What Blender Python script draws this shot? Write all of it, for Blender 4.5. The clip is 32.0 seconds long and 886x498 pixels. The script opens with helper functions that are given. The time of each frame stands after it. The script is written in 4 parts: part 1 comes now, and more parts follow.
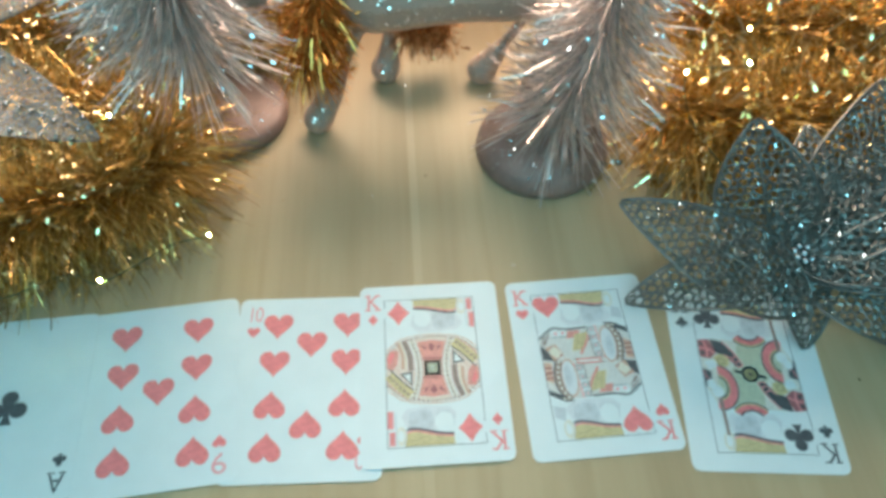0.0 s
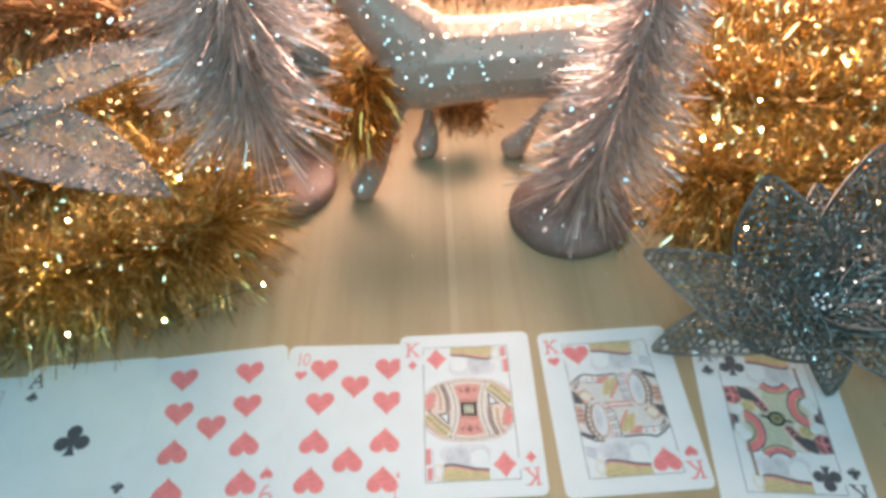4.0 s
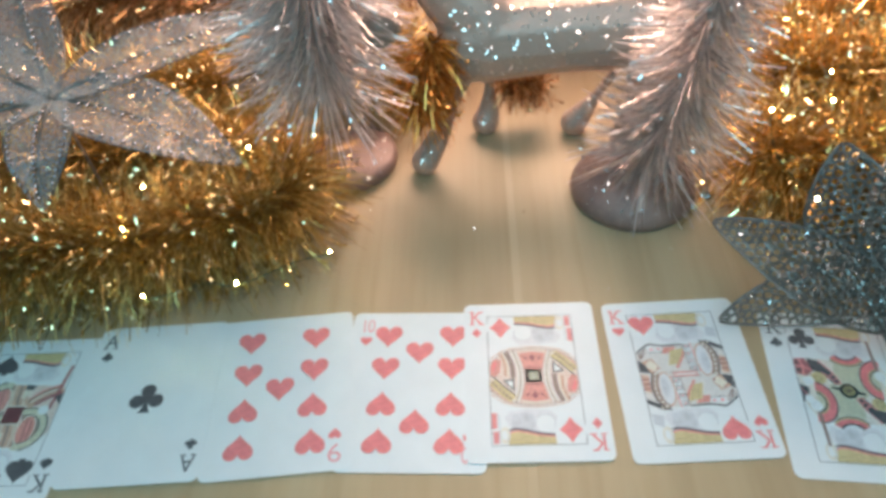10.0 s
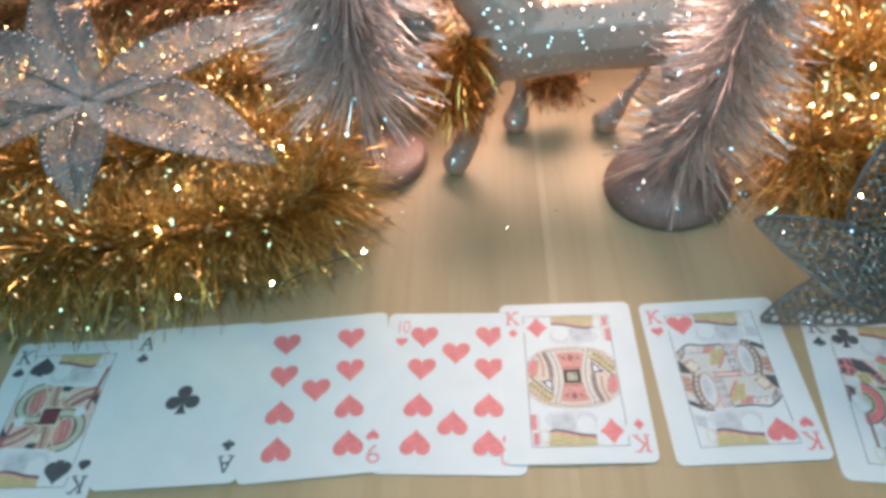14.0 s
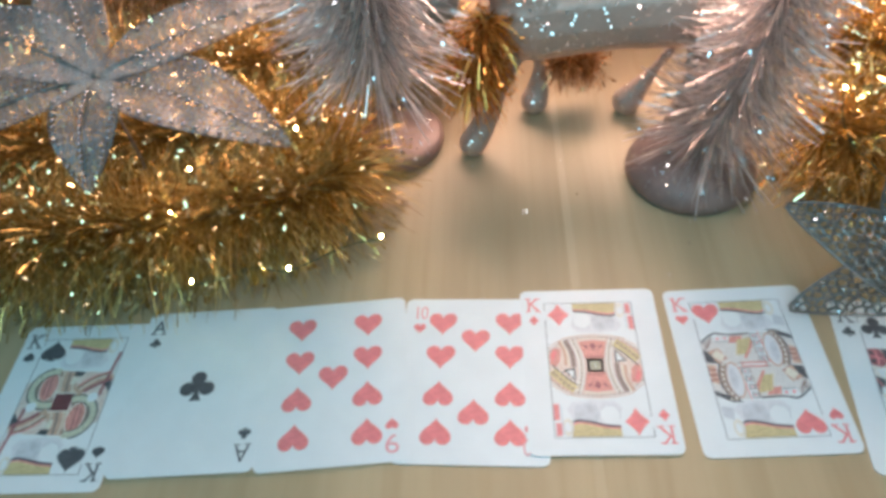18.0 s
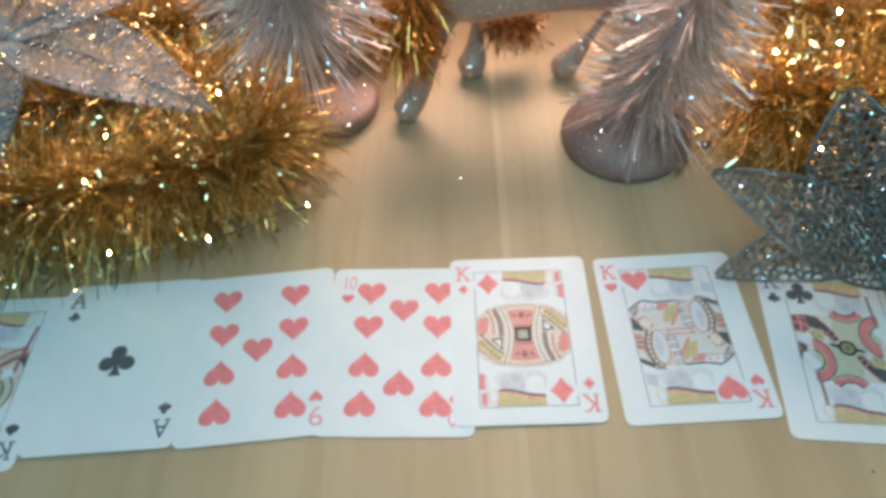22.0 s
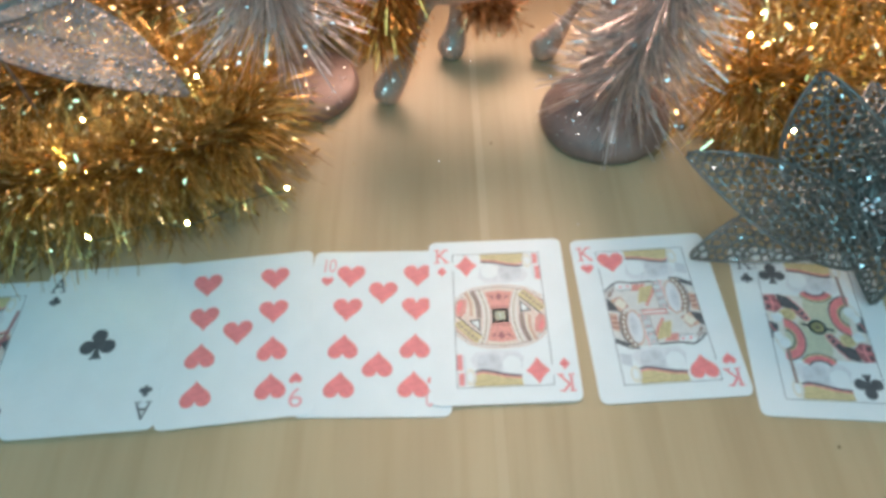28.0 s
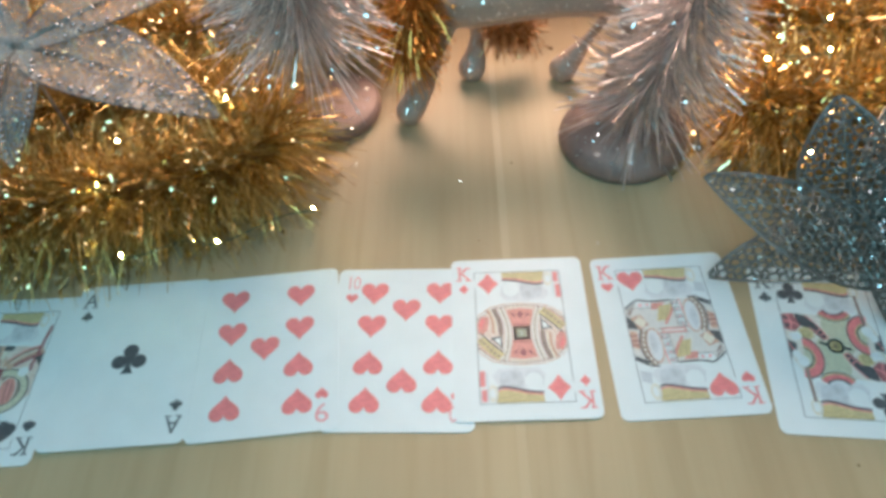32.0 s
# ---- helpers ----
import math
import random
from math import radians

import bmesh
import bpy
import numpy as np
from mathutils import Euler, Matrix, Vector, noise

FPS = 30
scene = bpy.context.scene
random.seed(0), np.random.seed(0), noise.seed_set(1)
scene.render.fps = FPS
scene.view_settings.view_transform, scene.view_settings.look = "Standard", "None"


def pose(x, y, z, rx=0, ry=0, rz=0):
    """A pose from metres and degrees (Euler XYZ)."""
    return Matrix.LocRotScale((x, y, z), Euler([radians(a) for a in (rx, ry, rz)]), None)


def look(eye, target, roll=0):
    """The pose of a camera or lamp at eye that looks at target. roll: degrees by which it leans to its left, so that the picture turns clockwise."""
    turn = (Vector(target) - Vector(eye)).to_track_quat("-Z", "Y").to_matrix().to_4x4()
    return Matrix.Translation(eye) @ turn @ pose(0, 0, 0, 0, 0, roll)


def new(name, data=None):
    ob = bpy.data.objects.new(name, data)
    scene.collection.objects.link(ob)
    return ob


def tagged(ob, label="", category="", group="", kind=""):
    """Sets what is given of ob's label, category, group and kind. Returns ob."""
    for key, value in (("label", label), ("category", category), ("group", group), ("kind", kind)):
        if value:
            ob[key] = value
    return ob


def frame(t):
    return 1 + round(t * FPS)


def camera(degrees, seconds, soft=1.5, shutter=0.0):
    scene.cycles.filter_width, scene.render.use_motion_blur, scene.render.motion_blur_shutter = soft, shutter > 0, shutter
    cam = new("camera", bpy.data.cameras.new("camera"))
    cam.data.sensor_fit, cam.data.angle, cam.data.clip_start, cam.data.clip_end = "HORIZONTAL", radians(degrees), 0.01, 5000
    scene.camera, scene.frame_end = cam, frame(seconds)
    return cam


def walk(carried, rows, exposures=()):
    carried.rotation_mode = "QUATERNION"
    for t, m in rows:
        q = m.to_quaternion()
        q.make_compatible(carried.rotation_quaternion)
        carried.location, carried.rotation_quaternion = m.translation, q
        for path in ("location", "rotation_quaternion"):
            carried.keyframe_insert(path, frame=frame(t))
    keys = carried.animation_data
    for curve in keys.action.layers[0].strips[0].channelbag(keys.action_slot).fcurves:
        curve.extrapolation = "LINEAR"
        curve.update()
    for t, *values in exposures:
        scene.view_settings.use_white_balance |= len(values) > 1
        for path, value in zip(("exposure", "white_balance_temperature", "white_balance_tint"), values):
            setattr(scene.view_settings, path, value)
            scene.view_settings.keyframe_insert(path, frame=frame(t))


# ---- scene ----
cam = camera(61.66, 32.0, soft=3.7)
PATH = [
    (0, (-0.00425, -0.14773, 0.29461), (0.0676, 1.0193, -1.328), -0.37),
    (0.5, (-0.00338, -0.15262, 0.29436), (0.0856, 1.0122, -1.329), 0.56),
    (1, (-0.00166, -0.15792, 0.29866), (0.0598, 1.0676, -1.2807), -0.69),
    (1.5, (-0.00523, -0.1651, 0.29892), (0.0507, 1.1267, -1.2269), -0.29),
    (2, (-0.00606, -0.1675, 0.29721), (0.0408, 1.1569, -1.2007), -0.74),
    (2.5, (-0.00649, -0.16691, 0.29582), (0.0301, 1.1883, -1.1746), -1.40),
    (3, (-0.00984, -0.17305, 0.29503), (0.0211, 1.2173, -1.1423), -1.85),
    (3.5, (-0.00798, -0.17986, 0.2973), (-0.0006, 1.214, -1.1369), -2.61),
    (5.5, (-0.00892, -0.19487, 0.29664), (-0.0193, 1.2036, -1.1331), -3.01),
    (6, (-0.00984, -0.19608, 0.2944), (-0.0332, 1.2024, -1.1352), -3.52),
    (6.5, (-0.01279, -0.19607, 0.29489), (-0.0515, 1.2118, -1.1251), -3.88),
    (7, (-0.01124, -0.19551, 0.2937), (-0.0555, 1.2109, -1.1276), -4.23),
    (7.5, (-0.01187, -0.19348, 0.29181), (-0.0696, 1.2115, -1.1305), -4.48),
    (8, (-0.01196, -0.19317, 0.29263), (-0.0767, 1.2123, -1.1288), -4.59),
    (8.5, (-0.01346, -0.19397, 0.29246), (-0.0759, 1.2042, -1.1362), -4.33),
    (9, (-0.01499, -0.19565, 0.29134), (-0.0939, 1.2035, -1.1355), -4.32),
    (9.5, (-0.01646, -0.19595, 0.28984), (-0.1234, 1.1923, -1.1459), -5.20),
    (10, (-0.02262, -0.19731, 0.28909), (-0.1217, 1.1977, -1.1406), -5.02),
    (10.5, (-0.02344, -0.1956, 0.28798), (-0.1329, 1.1957, -1.1446), -5.57),
    (11, (-0.02687, -0.19638, 0.28825), (-0.1345, 1.2042, -1.1354), -5.44),
    (11.5, (-0.02765, -0.19691, 0.28897), (-0.1444, 1.2039, -1.1337), -5.82),
    (12, (-0.02884, -0.19598, 0.28873), (-0.1571, 1.2068, -1.131), -6.14),
    (12.5, (-0.02956, -0.19657, 0.28883), (-0.1691, 1.21, -1.1261), -6.34),
    (13, (-0.0311, -0.19739, 0.28815), (-0.1684, 1.2118, -1.1245), -6.23),
    (13.5, (-0.03144, -0.19698, 0.28824), (-0.1695, 1.2043, -1.1321), -6.31),
    (14, (-0.03386, -0.19609, 0.28695), (-0.1671, 1.202, -1.137), -6.24),
    (14.5, (-0.03608, -0.19481, 0.28702), (-0.1751, 1.2001, -1.1395), -6.18),
    (16.5, (-0.03987, -0.19197, 0.2848), (-0.1794, 1.1818, -1.162), -6.04),
    (17, (-0.04011, -0.19102, 0.28532), (-0.1751, 1.1727, -1.1714), -6.05),
    (17.5, (-0.0432, -0.19025, 0.28398), (-0.1768, 1.1731, -1.1732), -5.98),
    (18, (-0.04288, -0.18747, 0.2836), (-0.1827, 1.1662, -1.182), -6.21),
    (18.5, (-0.04287, -0.18797, 0.28358), (-0.171, 1.165, -1.1838), -5.86),
    (19, (-0.04323, -0.18858, 0.28177), (-0.169, 1.1465, -1.202), -5.67),
    (19.5, (-0.04538, -0.18778, 0.27866), (-0.1734, 1.1487, -1.2037), -6.07),
    (20, (-0.04295, -0.18328, 0.2781), (-0.1744, 1.1335, -1.2215), -6.16),
    (20.5, (-0.03645, -0.18419, 0.28527), (-0.1237, 1.1202, -1.2283), -4.45),
    (21, (-0.0335, -0.18478, 0.2831), (-0.1064, 1.1046, -1.244), -4.03),
    (21.5, (-0.02991, -0.18294, 0.28191), (-0.0998, 1.1068, -1.2451), -4.13),
    (22, (-0.02435, -0.18165, 0.27893), (-0.0829, 1.1012, -1.2543), -4.16),
    (22.5, (-0.02313, -0.17926, 0.27821), (-0.0812, 1.0916, -1.265), -3.95),
    (23, (-0.01876, -0.18016, 0.27863), (-0.0551, 1.0697, -1.2823), -2.78),
    (23.5, (-0.02094, -0.17852, 0.27984), (-0.0424, 1.0429, -1.3037), -2.23),
    (24, (-0.01916, -0.17792, 0.28003), (-0.0379, 1.0434, -1.3036), -2.70),
    (24.5, (-0.01774, -0.17874, 0.28006), (-0.0439, 1.0653, -1.2858), -2.89),
    (26.5, (-0.01831, -0.17771, 0.27897), (-0.0445, 1.0623, -1.29), -3.24),
    (27, (-0.01891, -0.18107, 0.27974), (-0.0444, 1.0559, -1.2916), -3.35),
    (27.5, (-0.01773, -0.18275, 0.28062), (-0.0539, 1.0519, -1.2924), -3.69),
    (28, (-0.01896, -0.18304, 0.28194), (-0.0517, 1.0585, -1.2857), -3.59),
    (28.5, (-0.02153, -0.18191, 0.28253), (-0.0594, 1.0545, -1.289), -3.64),
    (29, (-0.02353, -0.1822, 0.28405), (-0.068, 1.0562, -1.2858), -3.94),
    (29.5, (-0.02492, -0.18433, 0.28571), (-0.0821, 1.048, -1.2885), -4.20),
    (30, (-0.02503, -0.18462, 0.28732), (-0.0876, 1.0535, -1.2821), -4.34),
    (30.5, (-0.02519, -0.18525, 0.28832), (-0.0874, 1.0611, -1.2746), -4.38),
    (31, (-0.02586, -0.18547, 0.28821), (-0.0752, 1.0688, -1.2689), -4.08),
    (31.5, (-0.02386, -0.18553, 0.2883), (-0.0806, 1.0814, -1.2582), -4.31),
    (32, (-0.02401, -0.18586, 0.28926), (-0.0858, 1.0849, -1.2539), -4.38),
]
# the clip's camera starts with a greener balance and warms up
BALANCE = [(0.0, 0.13, 5930, -14), (1.0, 0.13, 6300, -5), (2.0, 0.13, 6480, 2), (3.0, 0.13, 6680, 7), (9.0, 0.13, 6530, 6), (17.0, 0.13, 6400, 9), (20.0, 0.13, 6480, 7),
           (24.0, 0.13, 6400, 4), (28.0, 0.13, 6400, 3), (32.0, 0.13, 6300, 1)]
walk(cam, [(t, look(eye, target, roll)) for t, eye, target, roll in PATH], BALANCE)

# ---- world, lamps ----
world = bpy.data.worlds.new("room_air")
scene.world = world
world.use_nodes = True
world.node_tree.nodes["Background"].inputs[0].default_value = (0.55, 0.72, 0.78, 1)
world.node_tree.nodes["Background"].inputs[1].default_value = 0.02


def area(name, eye, target, size, watts, colour, spread=180):
    lamp = bpy.data.lights.new(name, "AREA")
    lamp.shape, lamp.size, lamp.energy, lamp.color = "DISK", size, watts, colour
    lamp.spread = radians(spread)
    ob = new(name, lamp)
    ob.matrix_world = look(eye, target)
    return ob


# a warm lamp behind the figurine, then three unseen fills added for brightness and tint
area("desk_lamp_light", (0.045, 0.475, 0.262), (0.03, 0.16, 0.06), 0.38, 6.3, (1.0, 0.67, 0.54))
# cool fill in front of the table, added to lift upright faces
area("front_fill_light", (-0.08, -0.58, 0.72), (0.03, 0.08, 0.02), 0.60, 3.8, (0.43, 0.94, 1.21))
# small white fill above, added to make the middle cards brighter and less cyan
area("centre_fill_light", (0.02, 0.0, 0.52), (0.015, 0.03, 0.0), 0.16, 0.15, (1.0, 0.87, 0.88), 90)
# cyan fill from the left side, added; no window stands there
area("side_fill_light", (-1.9, 0.1, 0.7), (-0.2, 0.05, 0.0), 0.9, 4.2, (0.30, 0.93, 1.26))

# ---- materials ----


def material(name, colour, rough=0.5, metal=0.0, vary=0.0, scale=200.0, bump=0.0, bump_scale=900.0, second=None, spec=0.5):
    m = bpy.data.materials.new(name)
    m.use_nodes = True
    n, l = m.node_tree.nodes, m.node_tree.links
    b = n["Principled BSDF"]
    b.inputs["Base Color"].default_value = (*colour, 1)
    b.inputs["Roughness"].default_value = rough
    b.inputs["Metallic"].default_value = metal
    b.inputs["Specular IOR Level"].default_value = spec
    co = n.new("ShaderNodeTexCoord")
    if vary:
        tex = n.new("ShaderNodeTexNoise")
        tex.inputs["Scale"].default_value, tex.inputs["Detail"].default_value = scale, 6
        ramp = n.new("ShaderNodeValToRGB")
        ramp.color_ramp.elements[0].position, ramp.color_ramp.elements[1].position = 0.32, 0.68
        low = second or tuple(c * (1 - vary) for c in colour)
        ramp.color_ramp.elements[0].color, ramp.color_ramp.elements[1].color = (*low, 1), (*colour, 1)
        l.new(co.outputs["Object"], tex.inputs["Vector"])
        l.new(tex.outputs["Fac"], ramp.inputs["Fac"])
        l.new(ramp.outputs["Color"], b.inputs["Base Color"])
    if bump:
        tex = n.new("ShaderNodeTexNoise")
        tex.inputs["Scale"].default_value, tex.inputs["Detail"].default_value = bump_scale, 4
        bm = n.new("ShaderNodeBump")
        bm.inputs["Strength"].default_value, bm.inputs["Distance"].default_value = bump, 0.0005
        l.new(co.outputs["Object"], tex.inputs["Vector"])
        l.new(tex.outputs["Fac"], bm.inputs["Height"])
        l.new(bm.outputs["Normal"], b.inputs["Normal"])
    return m


def foil(name, dark, light, rough=0.2, metal=1.0, thin=0.0):
    """Metallised film: every strip has its own tone, and thin film lets some light through."""
    m = material(name, light, rough, metal)
    n, l = m.node_tree.nodes, m.node_tree.links
    geo, ramp = n.new("ShaderNodeNewGeometry"), n.new("ShaderNodeValToRGB")
    ramp.color_ramp.elements[0].color, ramp.color_ramp.elements[1].color = (*dark, 1), (*light, 1)
    l.new(geo.outputs["Random Per Island"], ramp.inputs["Fac"])
    l.new(ramp.outputs["Color"], n["Principled BSDF"].inputs["Base Color"])
    mul, fr, mr = n.new("ShaderNodeMath"), n.new("ShaderNodeMath"), n.new("ShaderNodeMapRange")
    mul.operation, fr.operation = "MULTIPLY", "FRACT"
    mul.inputs[1].default_value = 37.0
    mr.inputs["From Min"].default_value, mr.inputs["From Max"].default_value = 0.45, 0.80
    mr.inputs["To Min"].default_value, mr.inputs["To Max"].default_value = rough * 1.7, rough * 0.55
    l.new(geo.outputs["Random Per Island"], mul.inputs[0])
    l.new(mul.outputs[0], fr.inputs[0])
    l.new(fr.outputs[0], mr.inputs["Value"])
    l.new(mr.outputs[0], n["Principled BSDF"].inputs["Roughness"])
    if thin:
        mix, tr = n.new("ShaderNodeMixShader"), n.new("ShaderNodeBsdfTranslucent")
        mix.inputs[0].default_value = thin
        l.new(ramp.outputs["Color"], tr.inputs["Color"])
        l.new(n["Principled BSDF"].outputs[0], mix.inputs[1])
        l.new(tr.outputs[0], mix.inputs[2])
        l.new(mix.outputs[0], n["Material Output"].inputs["Surface"])
    return m


def glitter(name, colour, grain=700.0, turn=0.9, rough=0.28, metal=0.85):
    """Glued glitter: each grain faces its own way."""
    m = material(name, colour, rough, metal)
    n, l = m.node_tree.nodes, m.node_tree.links
    co, vor, geo = n.new("ShaderNodeTexCoord"), n.new("ShaderNodeTexVoronoi"), n.new("ShaderNodeNewGeometry")
    vor.inputs["Scale"].default_value = grain
    sub, mul, add, nor = (n.new("ShaderNodeVectorMath") for _ in range(4))
    sub.operation, mul.operation, add.operation, nor.operation = "SUBTRACT", "SCALE", "ADD", "NORMALIZE"
    sub.inputs[1].default_value = (0.5, 0.5, 0.5)
    mul.inputs["Scale"].default_value = turn
    l.new(co.outputs["Object"], vor.inputs["Vector"])
    l.new(vor.outputs["Color"], sub.inputs[0])
    l.new(sub.outputs[0], mul.inputs[0])
    l.new(mul.outputs[0], add.inputs[0])
    l.new(geo.outputs["Normal"], add.inputs[1])
    l.new(add.outputs[0], nor.inputs[0])
    l.new(nor.outputs[0], n["Principled BSDF"].inputs["Normal"])
    return m


def sparse_glitter(name, ground, grain_colour, grain=1000.0, share=0.91):
    """A satin ground with single mirror grains, each at its own slant."""
    m = glitter(name, ground, grain, 0.9, 0.4, 0.35)
    n, l = m.node_tree.nodes, m.node_tree.links
    vor = next(k for k in n if k.bl_idname == "ShaderNodeTexVoronoi")
    p = n["Principled BSDF"]
    sep, gt, mix, ma, mb = n.new("ShaderNodeSeparateColor"), n.new("ShaderNodeMath"), n.new("ShaderNodeMix"), n.new("ShaderNodeMapRange"), n.new("ShaderNodeMapRange")
    gt.operation = "GREATER_THAN"
    gt.inputs[1].default_value = share
    l.new(vor.outputs["Color"], sep.inputs[0])
    l.new(sep.outputs[2], gt.inputs[0])
    mix.data_type = "RGBA"
    mix.inputs[6].default_value, mix.inputs[7].default_value = (*ground, 1), (*grain_colour, 1)
    l.new(gt.outputs[0], mix.inputs[0])
    l.new(mix.outputs[2], p.inputs["Base Color"])
    slant = n.new("ShaderNodeMapRange")
    slant.inputs["To Min"].default_value, slant.inputs["To Max"].default_value = 0.30, 0.9
    l.new(gt.outputs[0], slant.inputs["Value"])
    l.new(slant.outputs[0], next(k for k in n if k.bl_idname == "ShaderNodeVectorMath" and k.operation == "SCALE").inputs["Scale"])
    ma.inputs["To Min"].default_value, ma.inputs["To Max"].default_value = 0.2, 1.0
    mb.inputs["To Min"].default_value, mb.inputs["To Max"].default_value = 0.42, 0.16
    for node, socket in ((ma, "Metallic"), (mb, "Roughness")):
        l.new(gt.outputs[0], node.inputs["Value"])
        l.new(node.outputs[0], p.inputs[socket])
    return m


def wood(name, a, b, c):
    """Pale varnished boards: long grain along y, broad bands and fine streaks."""
    m = material(name, a, 0.36, spec=0.35)
    n, l = m.node_tree.nodes, m.node_tree.links
    p = n["Principled BSDF"]
    co = n.new("ShaderNodeTexCoord")
    info = n.new("ShaderNodeObjectInfo")
    shift = n.new("ShaderNodeVectorMath")
    shift.operation = "MULTIPLY_ADD"
    shift.inputs[1].default_value = (9.0, 3.0, 5.0)
    l.new(info.outputs["Random"], shift.inputs[0])
    l.new(co.outputs["Object"], shift.inputs[2])
    maps = []
    for stretch, size in (((14, 1.6, 1), 1.6), ((160, 6, 1), 1.0), ((9, 9, 9), 1.0)):
        mp, tx = n.new("ShaderNodeMapping"), n.new("ShaderNodeTexNoise")
        mp.inputs["Scale"].default_value = stretch
        tx.inputs["Scale"].default_value, tx.inputs["Detail"].default_value = size, 5
        tx.inputs["Distortion"].default_value = 0.4
        l.new(shift.outputs[0], mp.inputs["Vector"])
        l.new(mp.outputs["Vector"], tx.inputs["Vector"])
        maps.append(tx)
    r1, r2 = n.new("ShaderNodeValToRGB"), n.new("ShaderNodeValToRGB")
    r1.color_ramp.elements[0].position, r1.color_ramp.elements[1].position = 0.35, 0.65
    r1.color_ramp.elements[0].color, r1.color_ramp.elements[1].color = (*a, 1), (*b, 1)
    r2.color_ramp.elements[0].position, r2.color_ramp.elements[1].position = 0.45, 0.8
    r2.color_ramp.elements[0].color, r2.color_ramp.elements[1].color = (1, 1, 1, 1), (*c, 1)
    mix = n.new("ShaderNodeMix")
    mix.data_type, mix.blend_type = "RGBA", "MULTIPLY"
    mix.inputs[0].default_value = 0.6
    l.new(maps[0].outputs["Fac"], r1.inputs["Fac"])
    l.new(maps[1].outputs["Fac"], r2.inputs["Fac"])
    l.new(r1.outputs["Color"], mix.inputs[6])
    l.new(r2.outputs["Color"], mix.inputs[7])
    l.new(mix.outputs[2], p.inputs["Base Color"])
    mr = n.new("ShaderNodeMapRange")
    mr.inputs["To Min"].default_value, mr.inputs["To Max"].default_value = 0.36, 0.56
    l.new(maps[2].outputs["Fac"], mr.inputs["Value"])
    l.new(mr.outputs[0], p.inputs["Roughness"])
    bm = n.new("ShaderNodeBump")
    bm.inputs["Strength"].default_value, bm.inputs["Distance"].default_value = 0.05, 0.0004
    l.new(maps[1].outputs["Fac"], bm.inputs["Height"])
    l.new(bm.outputs["Normal"], p.inputs["Normal"])
    return m


def organza(name, colour, clear=0.45):
    """Sheer glitter cloth: part of the light goes straight through the weave."""
    m = glitter(name, colour, 1600.0, 0.35, 0.42, 0.2)
    n, l = m.node_tree.nodes, m.node_tree.links
    mix, tr = n.new("ShaderNodeMixShader"), n.new("ShaderNodeBsdfTransparent")
    co, tex, mr = n.new("ShaderNodeTexCoord"), n.new("ShaderNodeTexNoise"), n.new("ShaderNodeMapRange")
    tex.inputs["Scale"].default_value, tex.inputs["Detail"].default_value = 900, 2
    mr.inputs["From Min"].default_value, mr.inputs["From Max"].default_value = 0.35, 0.65
    mr.inputs["To Min"].default_value, mr.inputs["To Max"].default_value = clear - 0.15, clear + 0.15
    l.new(co.outputs["Object"], tex.inputs["Vector"])
    l.new(tex.outputs["Fac"], mr.inputs["Value"])
    l.new(mr.outputs[0], mix.inputs[0])
    l.new(n["Principled BSDF"].outputs[0], mix.inputs[1])
    l.new(tr.outputs[0], mix.inputs[2])
    l.new(mix.outputs[0], n["Material Output"].inputs["Surface"])
    return m


def glow(name, colour, strength):
    m = material(name, colour)
    b = m.node_tree.nodes["Principled BSDF"]
    b.inputs["Emission Color"].default_value = (*colour, 1)
    b.inputs["Emission Strength"].default_value = strength
    return m


TABLE = wood("varnished_pale_wood", (0.41, 0.305, 0.18), (0.50, 0.385, 0.235), (0.86, 0.82, 0.74))
SEAM = wood("pale_seam_wood", (0.49, 0.38, 0.235), (0.53, 0.415, 0.26), (0.92, 0.9, 0.86))
PLASTER = material("pale_bounce_plaster", (0.80, 0.80, 0.79), 0.8, vary=0.06, scale=6, bump=0.1, bump_scale=120)
CEILING = material("white_ceiling_paint", (0.78, 0.78, 0.76), 0.85, vary=0.05, scale=5)
FLOOR = material("brown_floor_boards", (0.22, 0.13, 0.07), 0.5, vary=0.4, scale=12)
# white card stock, with the light's cyan cast mixed into its colour
PAPER = material("cyan_cast_coated_stock", (0.76, 0.805, 0.81), 0.38, vary=0.05, scale=60, bump=0.04, bump_scale=2500)
# red and black inks are lightened, lens haze put into their colour
RED = material("hazed_red_ink", (0.84, 0.26, 0.265), 0.42, vary=0.18, scale=500)
BLACK = material("hazed_black_ink", (0.11, 0.115, 0.125), 0.42, vary=0.3, scale=500)
YELLOW = material("yellow_ink", (0.66, 0.56, 0.30), 0.42, vary=0.2, scale=500)
GREY = material("pale_grey_ink", (0.71, 0.73, 0.75), 0.42, vary=0.1, scale=400)
WEAVE_WARM = material("mottled_warm_print", (0.78, 0.73, 0.66), 0.42, vary=1, scale=1300, second=(0.62, 0.46, 0.40))
INDEX_RED = material("thin_red_index_ink", (0.80, 0.40, 0.42), 0.42, vary=0.1, scale=400)
PINK = material("pale_red_ink", (0.78, 0.30, 0.30), 0.42, vary=0.15, scale=500)
GOLD = foil("gold_tinsel_film", (0.48, 0.26, 0.09), (0.87, 0.57, 0.24), 0.27, 1.0, 0.12)
COPPER = foil("orange_gold_tinsel_film", (0.54, 0.30, 0.10), (0.97, 0.68, 0.28), 0.27, 1.0, 0.15)
ORANGE = foil("orange_tinsel_film", (0.45, 0.16, 0.03), (0.92, 0.46, 0.12), 0.22, 0.95, 0.10)
OLIVE = foil("yellow_gold_tinsel_film", (0.40, 0.25, 0.08), (0.84, 0.57, 0.21), 0.27, 1.0, 0.12)
